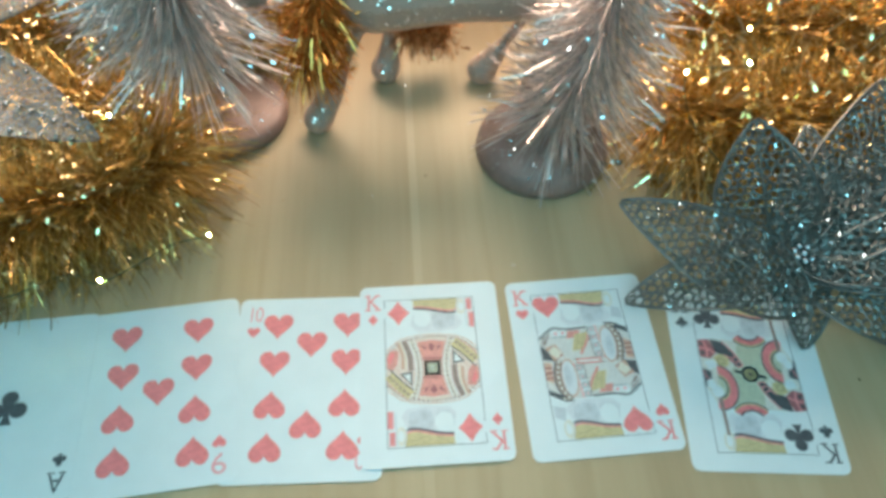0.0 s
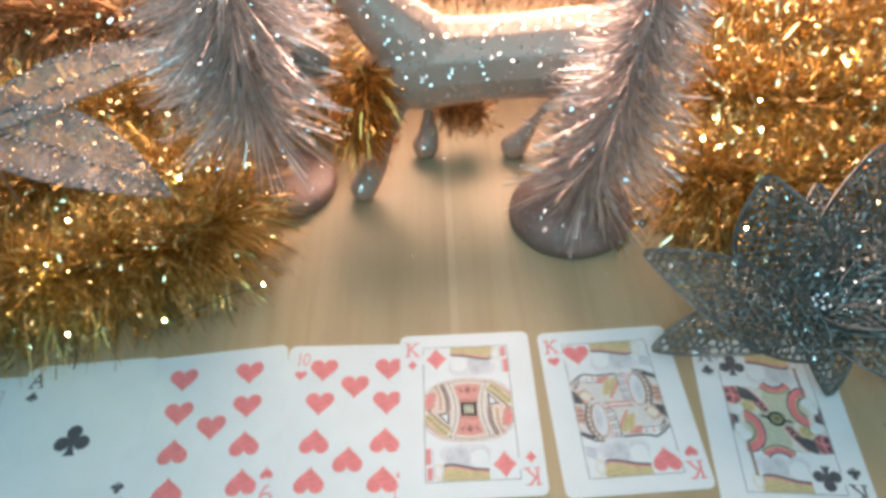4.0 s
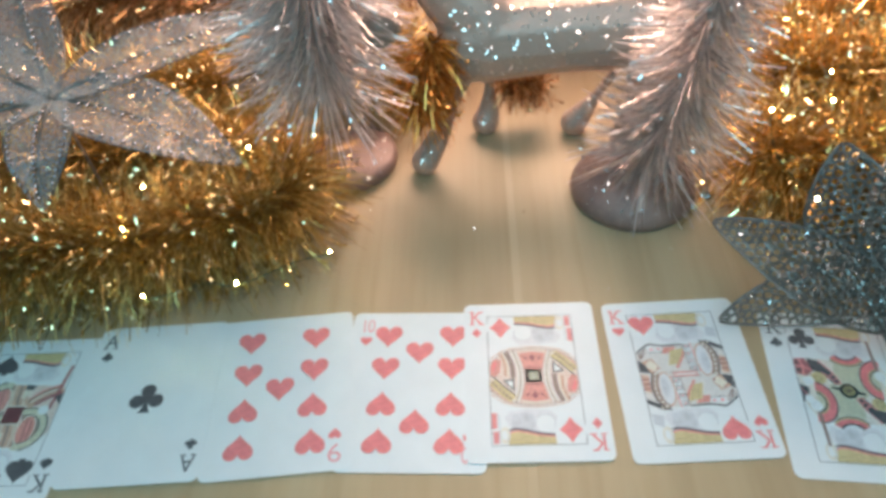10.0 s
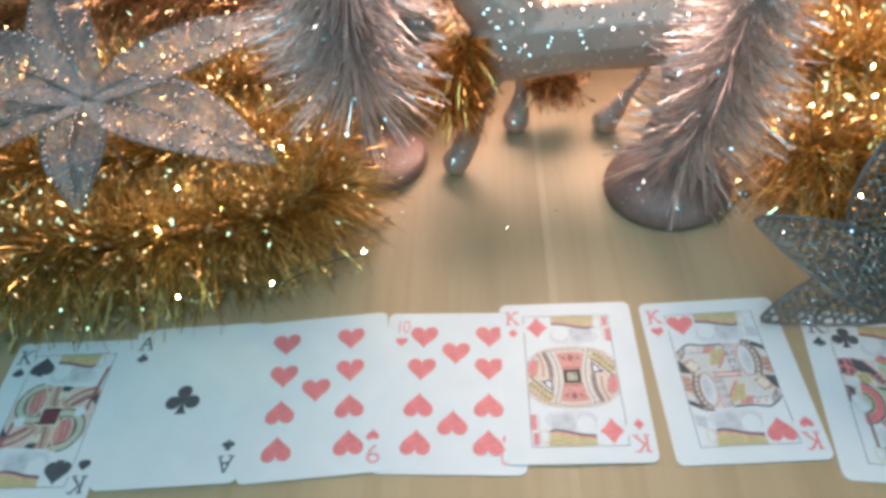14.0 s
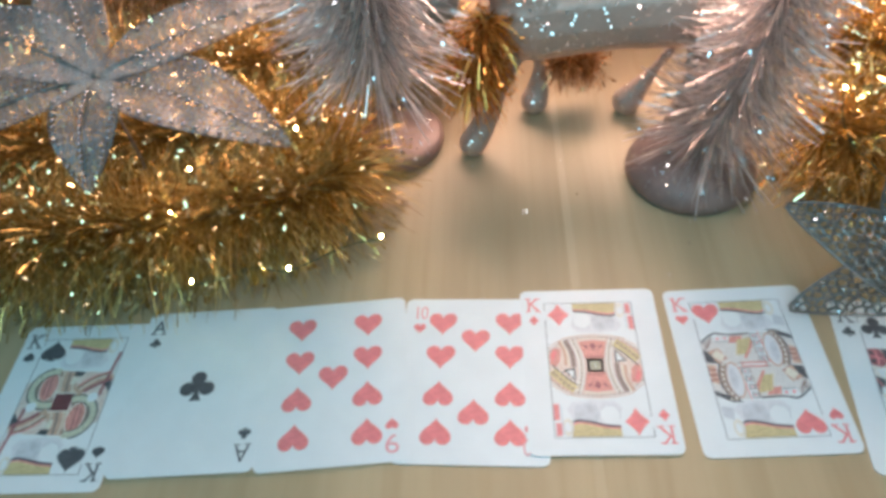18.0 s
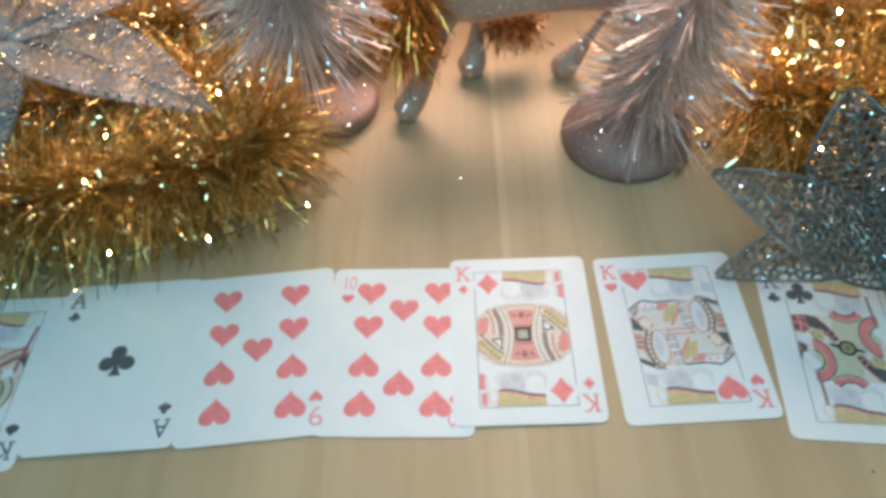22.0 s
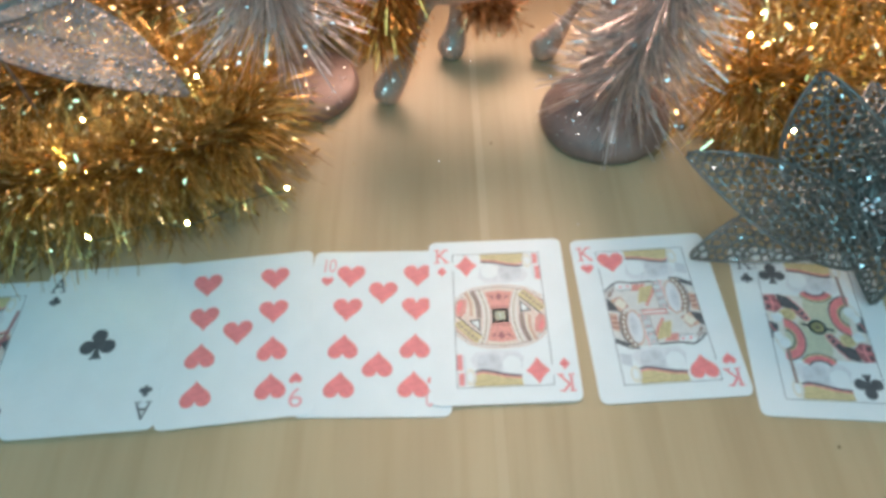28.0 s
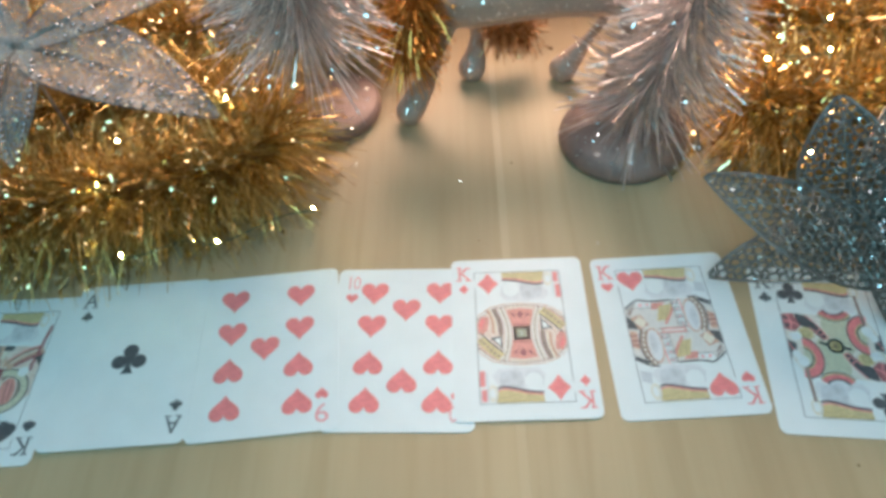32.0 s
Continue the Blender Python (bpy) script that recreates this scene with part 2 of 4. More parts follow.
BROWN = foil("brown_gold_tinsel_film", (0.30, 0.15, 0.07), (0.68, 0.42, 0.20), 0.26, 1.0, 0.10)
SILVER = foil("silver_tinsel_film", (0.64, 0.54, 0.50), (1.0, 0.90, 0.86), 0.22, 0.75, 0.32)
GLINT = material("bright_tinsel_folds", (1.0, 0.80, 0.46), 0.12, 1.0)
CORD = material("twisted_wire_cord", (0.30, 0.20, 0.08), 0.5, 0.6, vary=0.4, scale=400)
WIRE = material("grey_twisted_wire", (0.45, 0.42, 0.40), 0.4, 0.8, vary=0.3, scale=300)
GLITTER = sparse_glitter("sparse_silver_glitter", (0.44, 0.335, 0.275), (1.0, 0.86, 0.79), 1000.0, 0.955)
BASE_M = material("mauve_lacquer", (0.33, 0.215, 0.185), 0.52, 0.15, vary=0.35, scale=90, bump=0.3, bump_scale=900)
NET = glitter("silver_glitter_lace", (0.20, 0.205, 0.19), 900, 0.6, 0.32, 0.75)
RIM = material("grey_edge_wire", (0.22, 0.215, 0.20), 0.4, 0.7, vary=0.3, scale=300)
FLAKE = foil("loose_silver_flakes", (0.75, 0.77, 0.78), (0.95, 0.96, 0.97), 0.12)
CLOTH = organza("sheer_silver_cloth", (0.64, 0.66, 0.68), 0.69)
BEAD = material("silver_bead", (0.42, 0.42, 0.43), 0.10, 1.0)
BULB = glow("lit_warm_diode", (1.0, 0.86, 0.38), 450.0)
GREEN_WIRE = material("thin_green_wire", (0.05, 0.10, 0.05), 0.5, vary=0.2)


# ---- building helpers ----
def mesh_from(name, verts, faces, mat, smooth=False):
    me = bpy.data.meshes.new(name)
    me.from_pydata([tuple(v) for v in verts], [], [tuple(f) for f in faces])
    me.materials.append(mat)
    if smooth:
        me.polygons.foreach_set("use_smooth", [True] * len(me.polygons))
    me.update()
    return me


def part(name, data, mat=None, parent=None, label="", m=None, kind=""):
    """One mesh object, from a bmesh or a mesh, under a thing or a part."""
    if isinstance(data, bmesh.types.BMesh):
        me = bpy.data.meshes.new(name)
        data.to_mesh(me)
        data.free()
        me.materials.append(mat)
        data = me
    ob = new(name, data)
    if m is not None:
        ob.matrix_basis = m
    ob.parent = parent
    return tagged(ob, label, kind=kind)


def thing(name, m, label, category, group="", kind=""):
    ob = new(name)
    ob.empty_display_size = 0.01
    ob.matrix_world = m
    return tagged(ob, label, category, group, kind)


def box(x0, y0, z0, x1, y1, z1, bevel=0.0):
    bm = bmesh.new()
    bmesh.ops.create_cube(bm, size=1, matrix=Matrix.Translation(((x0 + x1) / 2, (y0 + y1) / 2, (z0 + z1) / 2)) @ Matrix.Diagonal((x1 - x0, y1 - y0, z1 - z0, 1)))
    if bevel:
        bmesh.ops.bevel(bm, geom=bm.edges[:], offset=bevel, segments=2, affect="EDGES")
    return bm


def lathe(profile, steps=40):
    """A turned body from (radius, height) pairs."""
    verts, faces = [], []
    for r, z in profile:
        verts += [(r * math.cos(2 * math.pi * k / steps), r * math.sin(2 * math.pi * k / steps), z) for k in range(steps)]
    for j in range(len(profile) - 1):
        for k in range(steps):
            a, b = j * steps + k, j * steps + (k + 1) % steps
            faces.append((a, b, b + steps, a + steps))
    faces.append(tuple(range((len(profile) - 1) * steps, len(profile) * steps)))
    faces.append(tuple(reversed(range(steps))))
    return verts, faces


def spline(points, n):
    """Points at even steps on a smooth curve through the given ones."""
    p = np.array(points, float)
    p = np.vstack([2 * p[0] - p[1], p, 2 * p[-1] - p[-2]])
    out = []
    for k in range(1, len(p) - 2):
        t = np.linspace(0, 1, 24, endpoint=False)[:, None]
        a, b, c, d = p[k - 1], p[k], p[k + 1], p[k + 2]
        out.append(0.5 * (2 * b + (c - a) * t + (2 * a - 5 * b + 4 * c - d) * t ** 2 + (3 * b - a - 3 * c + d) * t ** 3))
    q = np.vstack(out + [p[-2][None]])
    s = np.r_[0, np.cumsum(np.linalg.norm(np.diff(q, axis=0), axis=1))]
    u = np.linspace(0, s[-1], n)
    return np.stack([np.interp(u, s, q[:, k]) for k in range(3)], 1)


def tube(points, radius, sides=8):
    """A round cord along points; radius: one number or one for each point."""
    p = np.array(points, float)
    rad = np.broadcast_to(radius, (len(p),))
    d = np.gradient(p, axis=0)
    d /= np.linalg.norm(d, axis=1)[:, None]
    ref = np.where(np.abs(d[:, 2:3]) > 0.9, np.array([[1.0, 0, 0]]), np.array([[0, 0, 1.0]]))
    u = np.cross(d, ref)
    u /= np.linalg.norm(u, axis=1)[:, None]
    w = np.cross(d, u)
    ang = np.linspace(0, 2 * np.pi, sides, endpoint=False)
    v = p[:, None] + rad[:, None, None] * (np.cos(ang)[None, :, None] * u[:, None] + np.sin(ang)[None, :, None] * w[:, None])
    faces = [(j * sides + k, j * sides + (k + 1) % sides, (j + 1) * sides + (k + 1) % sides, (j + 1) * sides + k) for j in range(len(p) - 1) for k in range(sides)]
    faces += [tuple(range(sides)), tuple(reversed(range((len(p) - 1) * sides, len(p) * sides)))]
    return v.reshape(-1, 3), faces


def strips(root, way, length, width, sag, rng, floor=0.0006, segs=3, curl=0.25, crinkle=0.0, twist=0.0):
    """Flat film strips: root and way for each, bent by sag, never under the floor."""
    n = len(root)
    way = way / np.linalg.norm(way, axis=1)[:, None]
    side = np.cross(way, rng.normal(size=(n, 3)))
    side /= np.linalg.norm(side, axis=1)[:, None]
    bend = np.cross(way, side)
    curls = rng.normal(0, curl, n)[:, None]
    rows = []
    for k in range(segs + 1):
        f = k / segs
        c = root + way * (length * f)[:, None] + bend * curls * (length * f * f)[:, None]
        if 0 < k:
            c += rng.normal(0, crinkle, (n, 3)) * length[:, None]
            side = side + rng.normal(0, twist, (n, 3))
            side -= (side * way).sum(1)[:, None] * way
            side /= np.linalg.norm(side, axis=1)[:, None]
        c[:, 2] -= sag * length * f * f
        w = width * (1 - 0.55 * f ** 3)
        a, b = c - side * w[:, None] / 2, c + side * w[:, None] / 2
        for e in (a, b):
            e[:, 2] = np.maximum(e[:, 2], floor + 0.0025 * rng.random(n) * f)
        rows += [a, b]
    v = np.stack(rows, 1).reshape(-1, 3)
    m = 2 * (segs + 1)
    base = np.arange(n)[:, None] * m
    quads = np.concatenate([base + np.array([[2 * k, 2 * k + 1, 2 * k + 3, 2 * k + 2]]) for k in range(segs)])
    me = bpy.data.meshes.new("strands")
    me.vertices.add(len(v))
    me.vertices.foreach_set("co", v.ravel())
    me.loops.add(quads.size)
    me.loops.foreach_set("vertex_index", quads.ravel().astype(np.int32))
    me.polygons.add(len(quads))
    me.polygons.foreach_set("loop_start", np.arange(0, quads.size, 4, dtype=np.int32))
    me.update(calc_edges=True)
    me.validate()
    return me


# ---- the room and the table ----
# unseen room shell; walls and ceiling are kept pale to bounce fill light
tagged(part("floor", box(-2.6, -2.5, -0.80, 2.6, 1.0, -0.75), FLOOR), kind="structure", label="brown wooden room floor", category="floor")
tagged(part("ceiling", box(-2.6, -2.5, 1.75, 2.6, 1.0, 1.80), CEILING), kind="structure", label="unseen white painted ceiling that bounces fill light", category="ceiling")
for side, b in (("north", (-2.5, 0.9, -0.75, 2.5, 1.0, 1.75)), ("south", (-2.5, -2.5, -0.75, 2.5, -2.4, 1.75)),
                ("west", (-2.6, -2.4, -0.75, -2.5, 0.9, 1.75)), ("east", (2.5, -2.4, -0.75, 2.6, 0.9, 1.75))):
    tagged(part("wall_" + side, box(*b), PLASTER), kind="structure", label="unseen pale plastered room wall that bounces fill light", category="wall")

table = thing("table", pose(0, 0, 0), "pale varnished wooden table with butted boards", "table")
for x0, x1 in ((-0.85, -0.36502), (-0.365, -0.00602), (-0.002, 0.36498), (0.365, 0.85)):
    part("board", box(x0, -0.35, -0.028, x1, 0.62, 0.0, 0.0003), TABLE, table)
# narrow paler strip along the joint of the two middle boards
part("inlay_strip", box(-0.006, -0.35, -0.02, -0.00202, 0.62, -0.0001, 0.0002), SEAM, table, "paler strip between two boards")
for x in (-0.8, 0.8):
    for y in (-0.3, 0.57):
        part("leg", box(x - 0.03, y - 0.03, -0.75, x + 0.03, y + 0.03, -0.028, 0.003), TABLE, table)

# ---- playing cards ----
CW, CH, CT = 0.0635, 0.0868, 0.0003


def rounded(w, h, r, steps=6):
    pts = []
    for cx, cy, a0 in ((w / 2 - r, h / 2 - r, 0), (-w / 2 + r, h / 2 - r, 90), (-w / 2 + r, -h / 2 + r, 180), (w / 2 - r, -h / 2 + r, 270)):
        pts += [(cx + r * math.cos(radians(a0 + 90 * k / steps)), cy + r * math.sin(radians(a0 + 90 * k / steps))) for k in range(steps + 1)]
    return pts


def plate(outline, z0, z1):
    n = len(outline)
    verts = [(x, y, z0) for x, y in outline] + [(x, y, z1) for x, y in outline]
    faces = [tuple(range(n, 2 * n)), tuple(reversed(range(n)))] + [(k, (k + 1) % n, n + (k + 1) % n, n + k) for k in range(n)]
    return verts, faces


def print_mesh(name, outline, mat, z=0.00006):
    """A printed shape: one flat patch, or several in a list, just over the card's face."""
    bm = bmesh.new()
    for patch in (outline if isinstance(outline[0][0], tuple) else [outline]):
        f = bm.faces.new([bm.verts.new((x, y, CT + z)) for x, y in patch])
        f.normal_update()
        if f.normal.z < 0:
            f.normal_flip()
    bmesh.ops.triangulate(bm, faces=bm.faces[:])
    me = bpy.data.meshes.new(name)
    bm.to_mesh(me)
    bm.free()
    me.materials.append(mat)
    return me


def heart(s):
    pts = []
    for k in range(32):
        a = 2 * math.pi * k / 32
        x, y = 16 * math.sin(a) ** 3, 13 * math.cos(a) - 5 * math.cos(2 * a) - 2 * math.cos(3 * a) - math.cos(4 * a)
        pts.append((x / 32 * s, (y + 2.5) / 30 * s))
    return pts


def diamond(s):
    pts = []
    for k in range(4):
        a, b = [(0.42, 0), (0, 0.52), (-0.42, 0), (0, -0.52)][k], [(0, 0.52), (-0.42, 0), (0, -0.52), (0.42, 0)][k]
        for j in range(4):
            f = j / 4
            g = 1 - 0.10 * math.sin(math.pi * f)
            pts.append(((a[0] * (1 - f) + b[0] * f) * g * s, (a[1] * (1 - f) + b[1] * f) * g * s))
    return pts


def club(s):
    pts = [(0.05, -0.12), (0.10, -0.34), (0.17, -0.47), (-0.17, -0.47), (-0.10, -0.34), (-0.05, -0.12)]
    for cx, cy, a0, a1 in ((-0.27, -0.09, -35, -295), (0, 0.25, 235, -55), (0.27, -0.09, 115, -145)):
        pts += [(cx + 0.218 * math.cos(radians(a0 + (a1 - a0) * k / 12)), cy + 0.218 * math.sin(radians(a0 + (a1 - a0) * k / 12))) for k in range(13)]
    return [(x * s, y * s) for x, y in pts]


def spade(s):
    body = [(-x, -y * 0.95 + 0.06 * s) for x, y in heart(s)]
    k = min(range(len(body)), key=lambda j: (abs(body[j][0]), body[j][1]))
    body = body[k + 1:] + body[:k]
    return body + [(-0.04 * s, -0.2 * s), (-0.16 * s, -0.47 * s), (0.16 * s, -0.47 * s), (0.04 * s, -0.2 * s)][:: 1 if body[-1][0] < 0 else -1]


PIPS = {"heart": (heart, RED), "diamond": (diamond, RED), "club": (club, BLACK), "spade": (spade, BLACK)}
made_prints = {}


def printed(name, key, outline, mat, card, x, y, turn=0, z=0.00006):
    if key not in made_prints:
        made_prints[key] = print_mesh(name, outline(), mat, z)
    return part(name, made_prints[key], parent=card, m=pose(x, y, 0, 0, 0, turn))


def pip(kind, s, card, x, y, turn=0):
    fn, mat = PIPS[kind]
    return printed(kind + "_pip", (kind, s), lambda: fn(s), mat, card, x, y, turn, 0.00018)


made_text = {}


def letters(text, size, mat, wide=1.0):
    """Flat letters as a mesh, from the built-in font."""
    key = (text, size, mat.name)
    if key not in made_text:
        cu = bpy.data.curves.new("letters", "FONT")
        cu.body, cu.size, cu.align_x, cu.align_y, cu.resolution_u = text, size, "CENTER", "CENTER", 3
        if len(text) > 1:
            cu.space_character = 0.85
        ob = new("letters_source", cu)
        dg = bpy.context.evaluated_depsgraph_get()
        me = bpy.data.meshes.new_from_object(ob.evaluated_get(dg))
        bpy.data.objects.remove(ob)
        for v in me.vertices:
            v.co.z = CT + 0.0001
            v.co.x *= wide
        me.materials.clear()
        me.materials.append(mat)
        made_text[key] = me
    return made_text[key]


def bars(rects, mat, z=0.0001):
    verts, faces = [], []
    for x0, y0, x1, y1 in rects:
        k = len(verts)
        verts += [(x0, y0, CT + z), (x1, y0, CT + z), (x1, y1, CT + z), (x0, y1, CT + z)]
        faces.append((k, k + 1, k + 2, k + 3))
    return mesh_from("bars", verts, faces, mat)


SERIFS = {}


def index(card, text, mat, kind):
    """The corner index with its small suit mark, at two opposite corners."""
    for turn in (0, 180):
        s = -1 if turn else 1
        if text == "9" and not turn:
            continue
        ob = part("index", letters(text, 0.0128 if text == "9" else 0.0112, mat, 1.1 if text == "9" else 0.86 if len(text) == 1 else 0.72), parent=card, m=pose(-0.0257 * s, 0.0346 * s, 0, 0, 0, turn))
        if text in "KA":
            if (text, mat.name) not in SERIFS:
                feet = [(-0.0036, -0.0041, -0.0009, -0.0035), (0.0009, -0.0041, 0.0038, -0.0035)]
                if text == "K":
                    feet += [(-0.0036, 0.0035, -0.0009, 0.0041), (0.0009, 0.0035, 0.0035, 0.0041)]
                SERIFS[(text, mat.name)] = bars(feet, mat, 0.00014)
            part("serif", SERIFS[(text, mat.name)], parent=ob)
        pip(kind, 0.0057, card, -0.0257 * s, 0.0255 * s, turn)


card_body = mesh_from("card_body", *plate(rounded(CW, CH, 0.0036), 0, CT), PAPER)


def playing_card(label, x, y, turn, z=0.0002, tilt=0.0, wide=CW):
    card = thing("playing_card", pose(x, y, z, 0, tilt, turn), label, "playing card", "row of playing cards on the table")
    part("card_body", card_body if wide == CW else mesh_from("card_body", *plate(rounded(wide, CH, 0.0036), 0, CT), PAPER), parent=card)
    return card


def arc(cx, cy, r0, r1, a0, a1, steps=10, sy=1.0):
    out = [(cx + r1 * math.cos(radians(a0 + (a1 - a0) * k / steps)), cy + sy * r1 * math.sin(radians(a0 + (a1 - a0) * k / steps))) for k in range(steps + 1)]
    return out + [(cx + r0 * math.cos(radians(a1 + (a0 - a1) * k / steps)), cy + sy * r0 * math.sin(radians(a1 + (a0 - a1) * k / steps))) for k in range(steps + 1)]


def rect(x0, y0, x1, y1):
    return [(x0, y0), (x1, y0), (x1, y1), (x0, y1)]


def court(card, key, shapes):
    """The framed, point-symmetric ornament of a court card, in plain printed shapes."""
    w, h, t = 0.0206, 0.0356, 0.00028
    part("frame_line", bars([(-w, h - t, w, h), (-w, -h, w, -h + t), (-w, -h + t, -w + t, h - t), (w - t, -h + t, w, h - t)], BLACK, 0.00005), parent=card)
    for n, (name, pts, mat) in enumerate(shapes):
        for turn in (0, 180):
            k = (key, n)
            if k not in made_prints:
                small = [tuple((a / 1000, b / 1000) for a, b in q) for q in (pts if isinstance(pts[0][0], tuple) else [pts])]
                made_prints[k] = print_mesh(name, small, mat, 0.00006 + 0.0000025 * n)
            part(name, made_prints[k], parent=card, m=pose(0, 0, 0, 0, 0, turn))


def ribbon(points, thick):
    """A curved printed stroke through points (thousandths)."""
    p = spline([(a, b, 0) for a, b in points], 12)[:, :2]
    d = np.gradient(p, axis=0)
    q = np.stack([-d[:, 1], d[:, 0]], 1) / np.linalg.norm(d, axis=1)[:, None] * thick / 2
    return [tuple(v) for v in p + q] + [tuple(v) for v in (p - q)[::-1]]


def dots(points, count, size, tall=1.0):
    """A row of small printed beads along a curve (thousandths)."""
    p = spline([(a, b, 0) for a, b in points], count)[:, :2]
    return [tuple((float(x) + size * math.cos(k * 1.0472), float(y) + tall * size * math.sin(k * 1.0472)) for k in range(6)) for x, y in p]


def squares(points, count, size):
    p = spline([(a, b, 0) for a, b in points], count)[:, :2]
    return [tuple((float(x) + a * size, float(y) + b * size) for a, b in ((-1, -1), (1, -1), (1, 1), (-1, 1))) for x, y in p]


def scribble(x0, x1, y0, y1, count, seed, thick=0.3):
    """Short engraved strokes inside a field (thousandths)."""
    r = random.Random(seed)
    out = []
    for _ in range(count):
        x, y, w = r.uniform(x0, x1), r.uniform(y0, y1), r.uniform(0.8, 2.0)
        h = r.uniform(-0.5, 0.5)
        out.append(((x, y), (x + w, y + h), (x + w, y + h + thick), (x, y + thick)))
    return out


OLIVE_INK = material("pale_olive_ink", (0.60, 0.60, 0.45), 0.42, vary=0.15, scale=400)
BROWN_INK = material("brown_ink", (0.34, 0.25, 0.22), 0.42, vary=0.2, scale=400)
MAROON = material("maroon_ink", (0.40, 0.15, 0.16), 0.42, vary=0.2, scale=500)
TAN = material("tan_ink", (0.66, 0.44, 0.33), 0.42, vary=0.2, scale=500)
SALMON = material("salmon_ink", (0.78, 0.36, 0.31), 0.42, vary=0.3, scale=900)
CREAM = material("cream_ink", (0.77, 0.73, 0.62), 0.42, vary=0.15, scale=600)
DUN = material("dun_ink", (0.50, 0.42, 0.22), 0.42, vary=0.2, scale=600)
MIST = material("mist_grey_ink", (0.64, 0.67, 0.70), 0.42, vary=0.2, scale=350)

CROWN = [
    ("grey_panel", [(-6, 29), (0, 28.8), (6, 27.6), (12.4, 26.8), (14.6, 22), (12, 18.6), (4, 17.8), (-6, 18.4), (-9, 21.5)], GREY),
    ("mist_panel", [(1.4, 28.2), (6, 27.4), (11.6, 26.8), (11.0, 20.6), (6, 19.2), (1.8, 20.2), (0.6, 24)], MIST),
    ("pale_disc", arc(-3.6, 24.8, 0, 4.2, 0, 360, 16, 1.1), PAPER), ("disc_rim", arc(-3.6, 24.8, 3.9, 4.3, 150, 330, 14, 1.1), MIST),
    ("yellow_crown", [(-7.4, 35.1), (13.2, 35.1), (13.0, 29.6), (9.6, 28.2), (4, 29.2), (-1, 30.6), (-7.0, 31.0)], YELLOW),
    ("crown_stroke", scribble(-6.4, 10.6, 31.0, 34.4, 26, 3), DUN), ("crown_edge", ribbon([(-7.2, 34.9), (3, 34.6), (13, 34.9)], 0.4), DUN),
    ("pink_band", ribbon([(-7.2, 31.3), (-1, 30.7), (4.6, 29.3), (9.8, 28.4), (13.0, 29.6)], 0.8), PINK),
    ("dark_band", ribbon([(-7.2, 30.5), (-1, 29.8), (4.4, 28.4), (9.8, 27.4), (13.2, 28.4)], 1.0), BLACK),
    ("cream_curl", arc(14.6, 30.6, 0, 2.3, 0, 360, 14, 1.8), CREAM), ("pale_curl", arc(14.8, 30.4, 0, 1.3, 0, 360, 12, 2.0), PAPER), ("mist_curl", ribbon([(12.4, 27.6), (12.8, 31), (13.6, 34.2)], 0.5), MIST)]
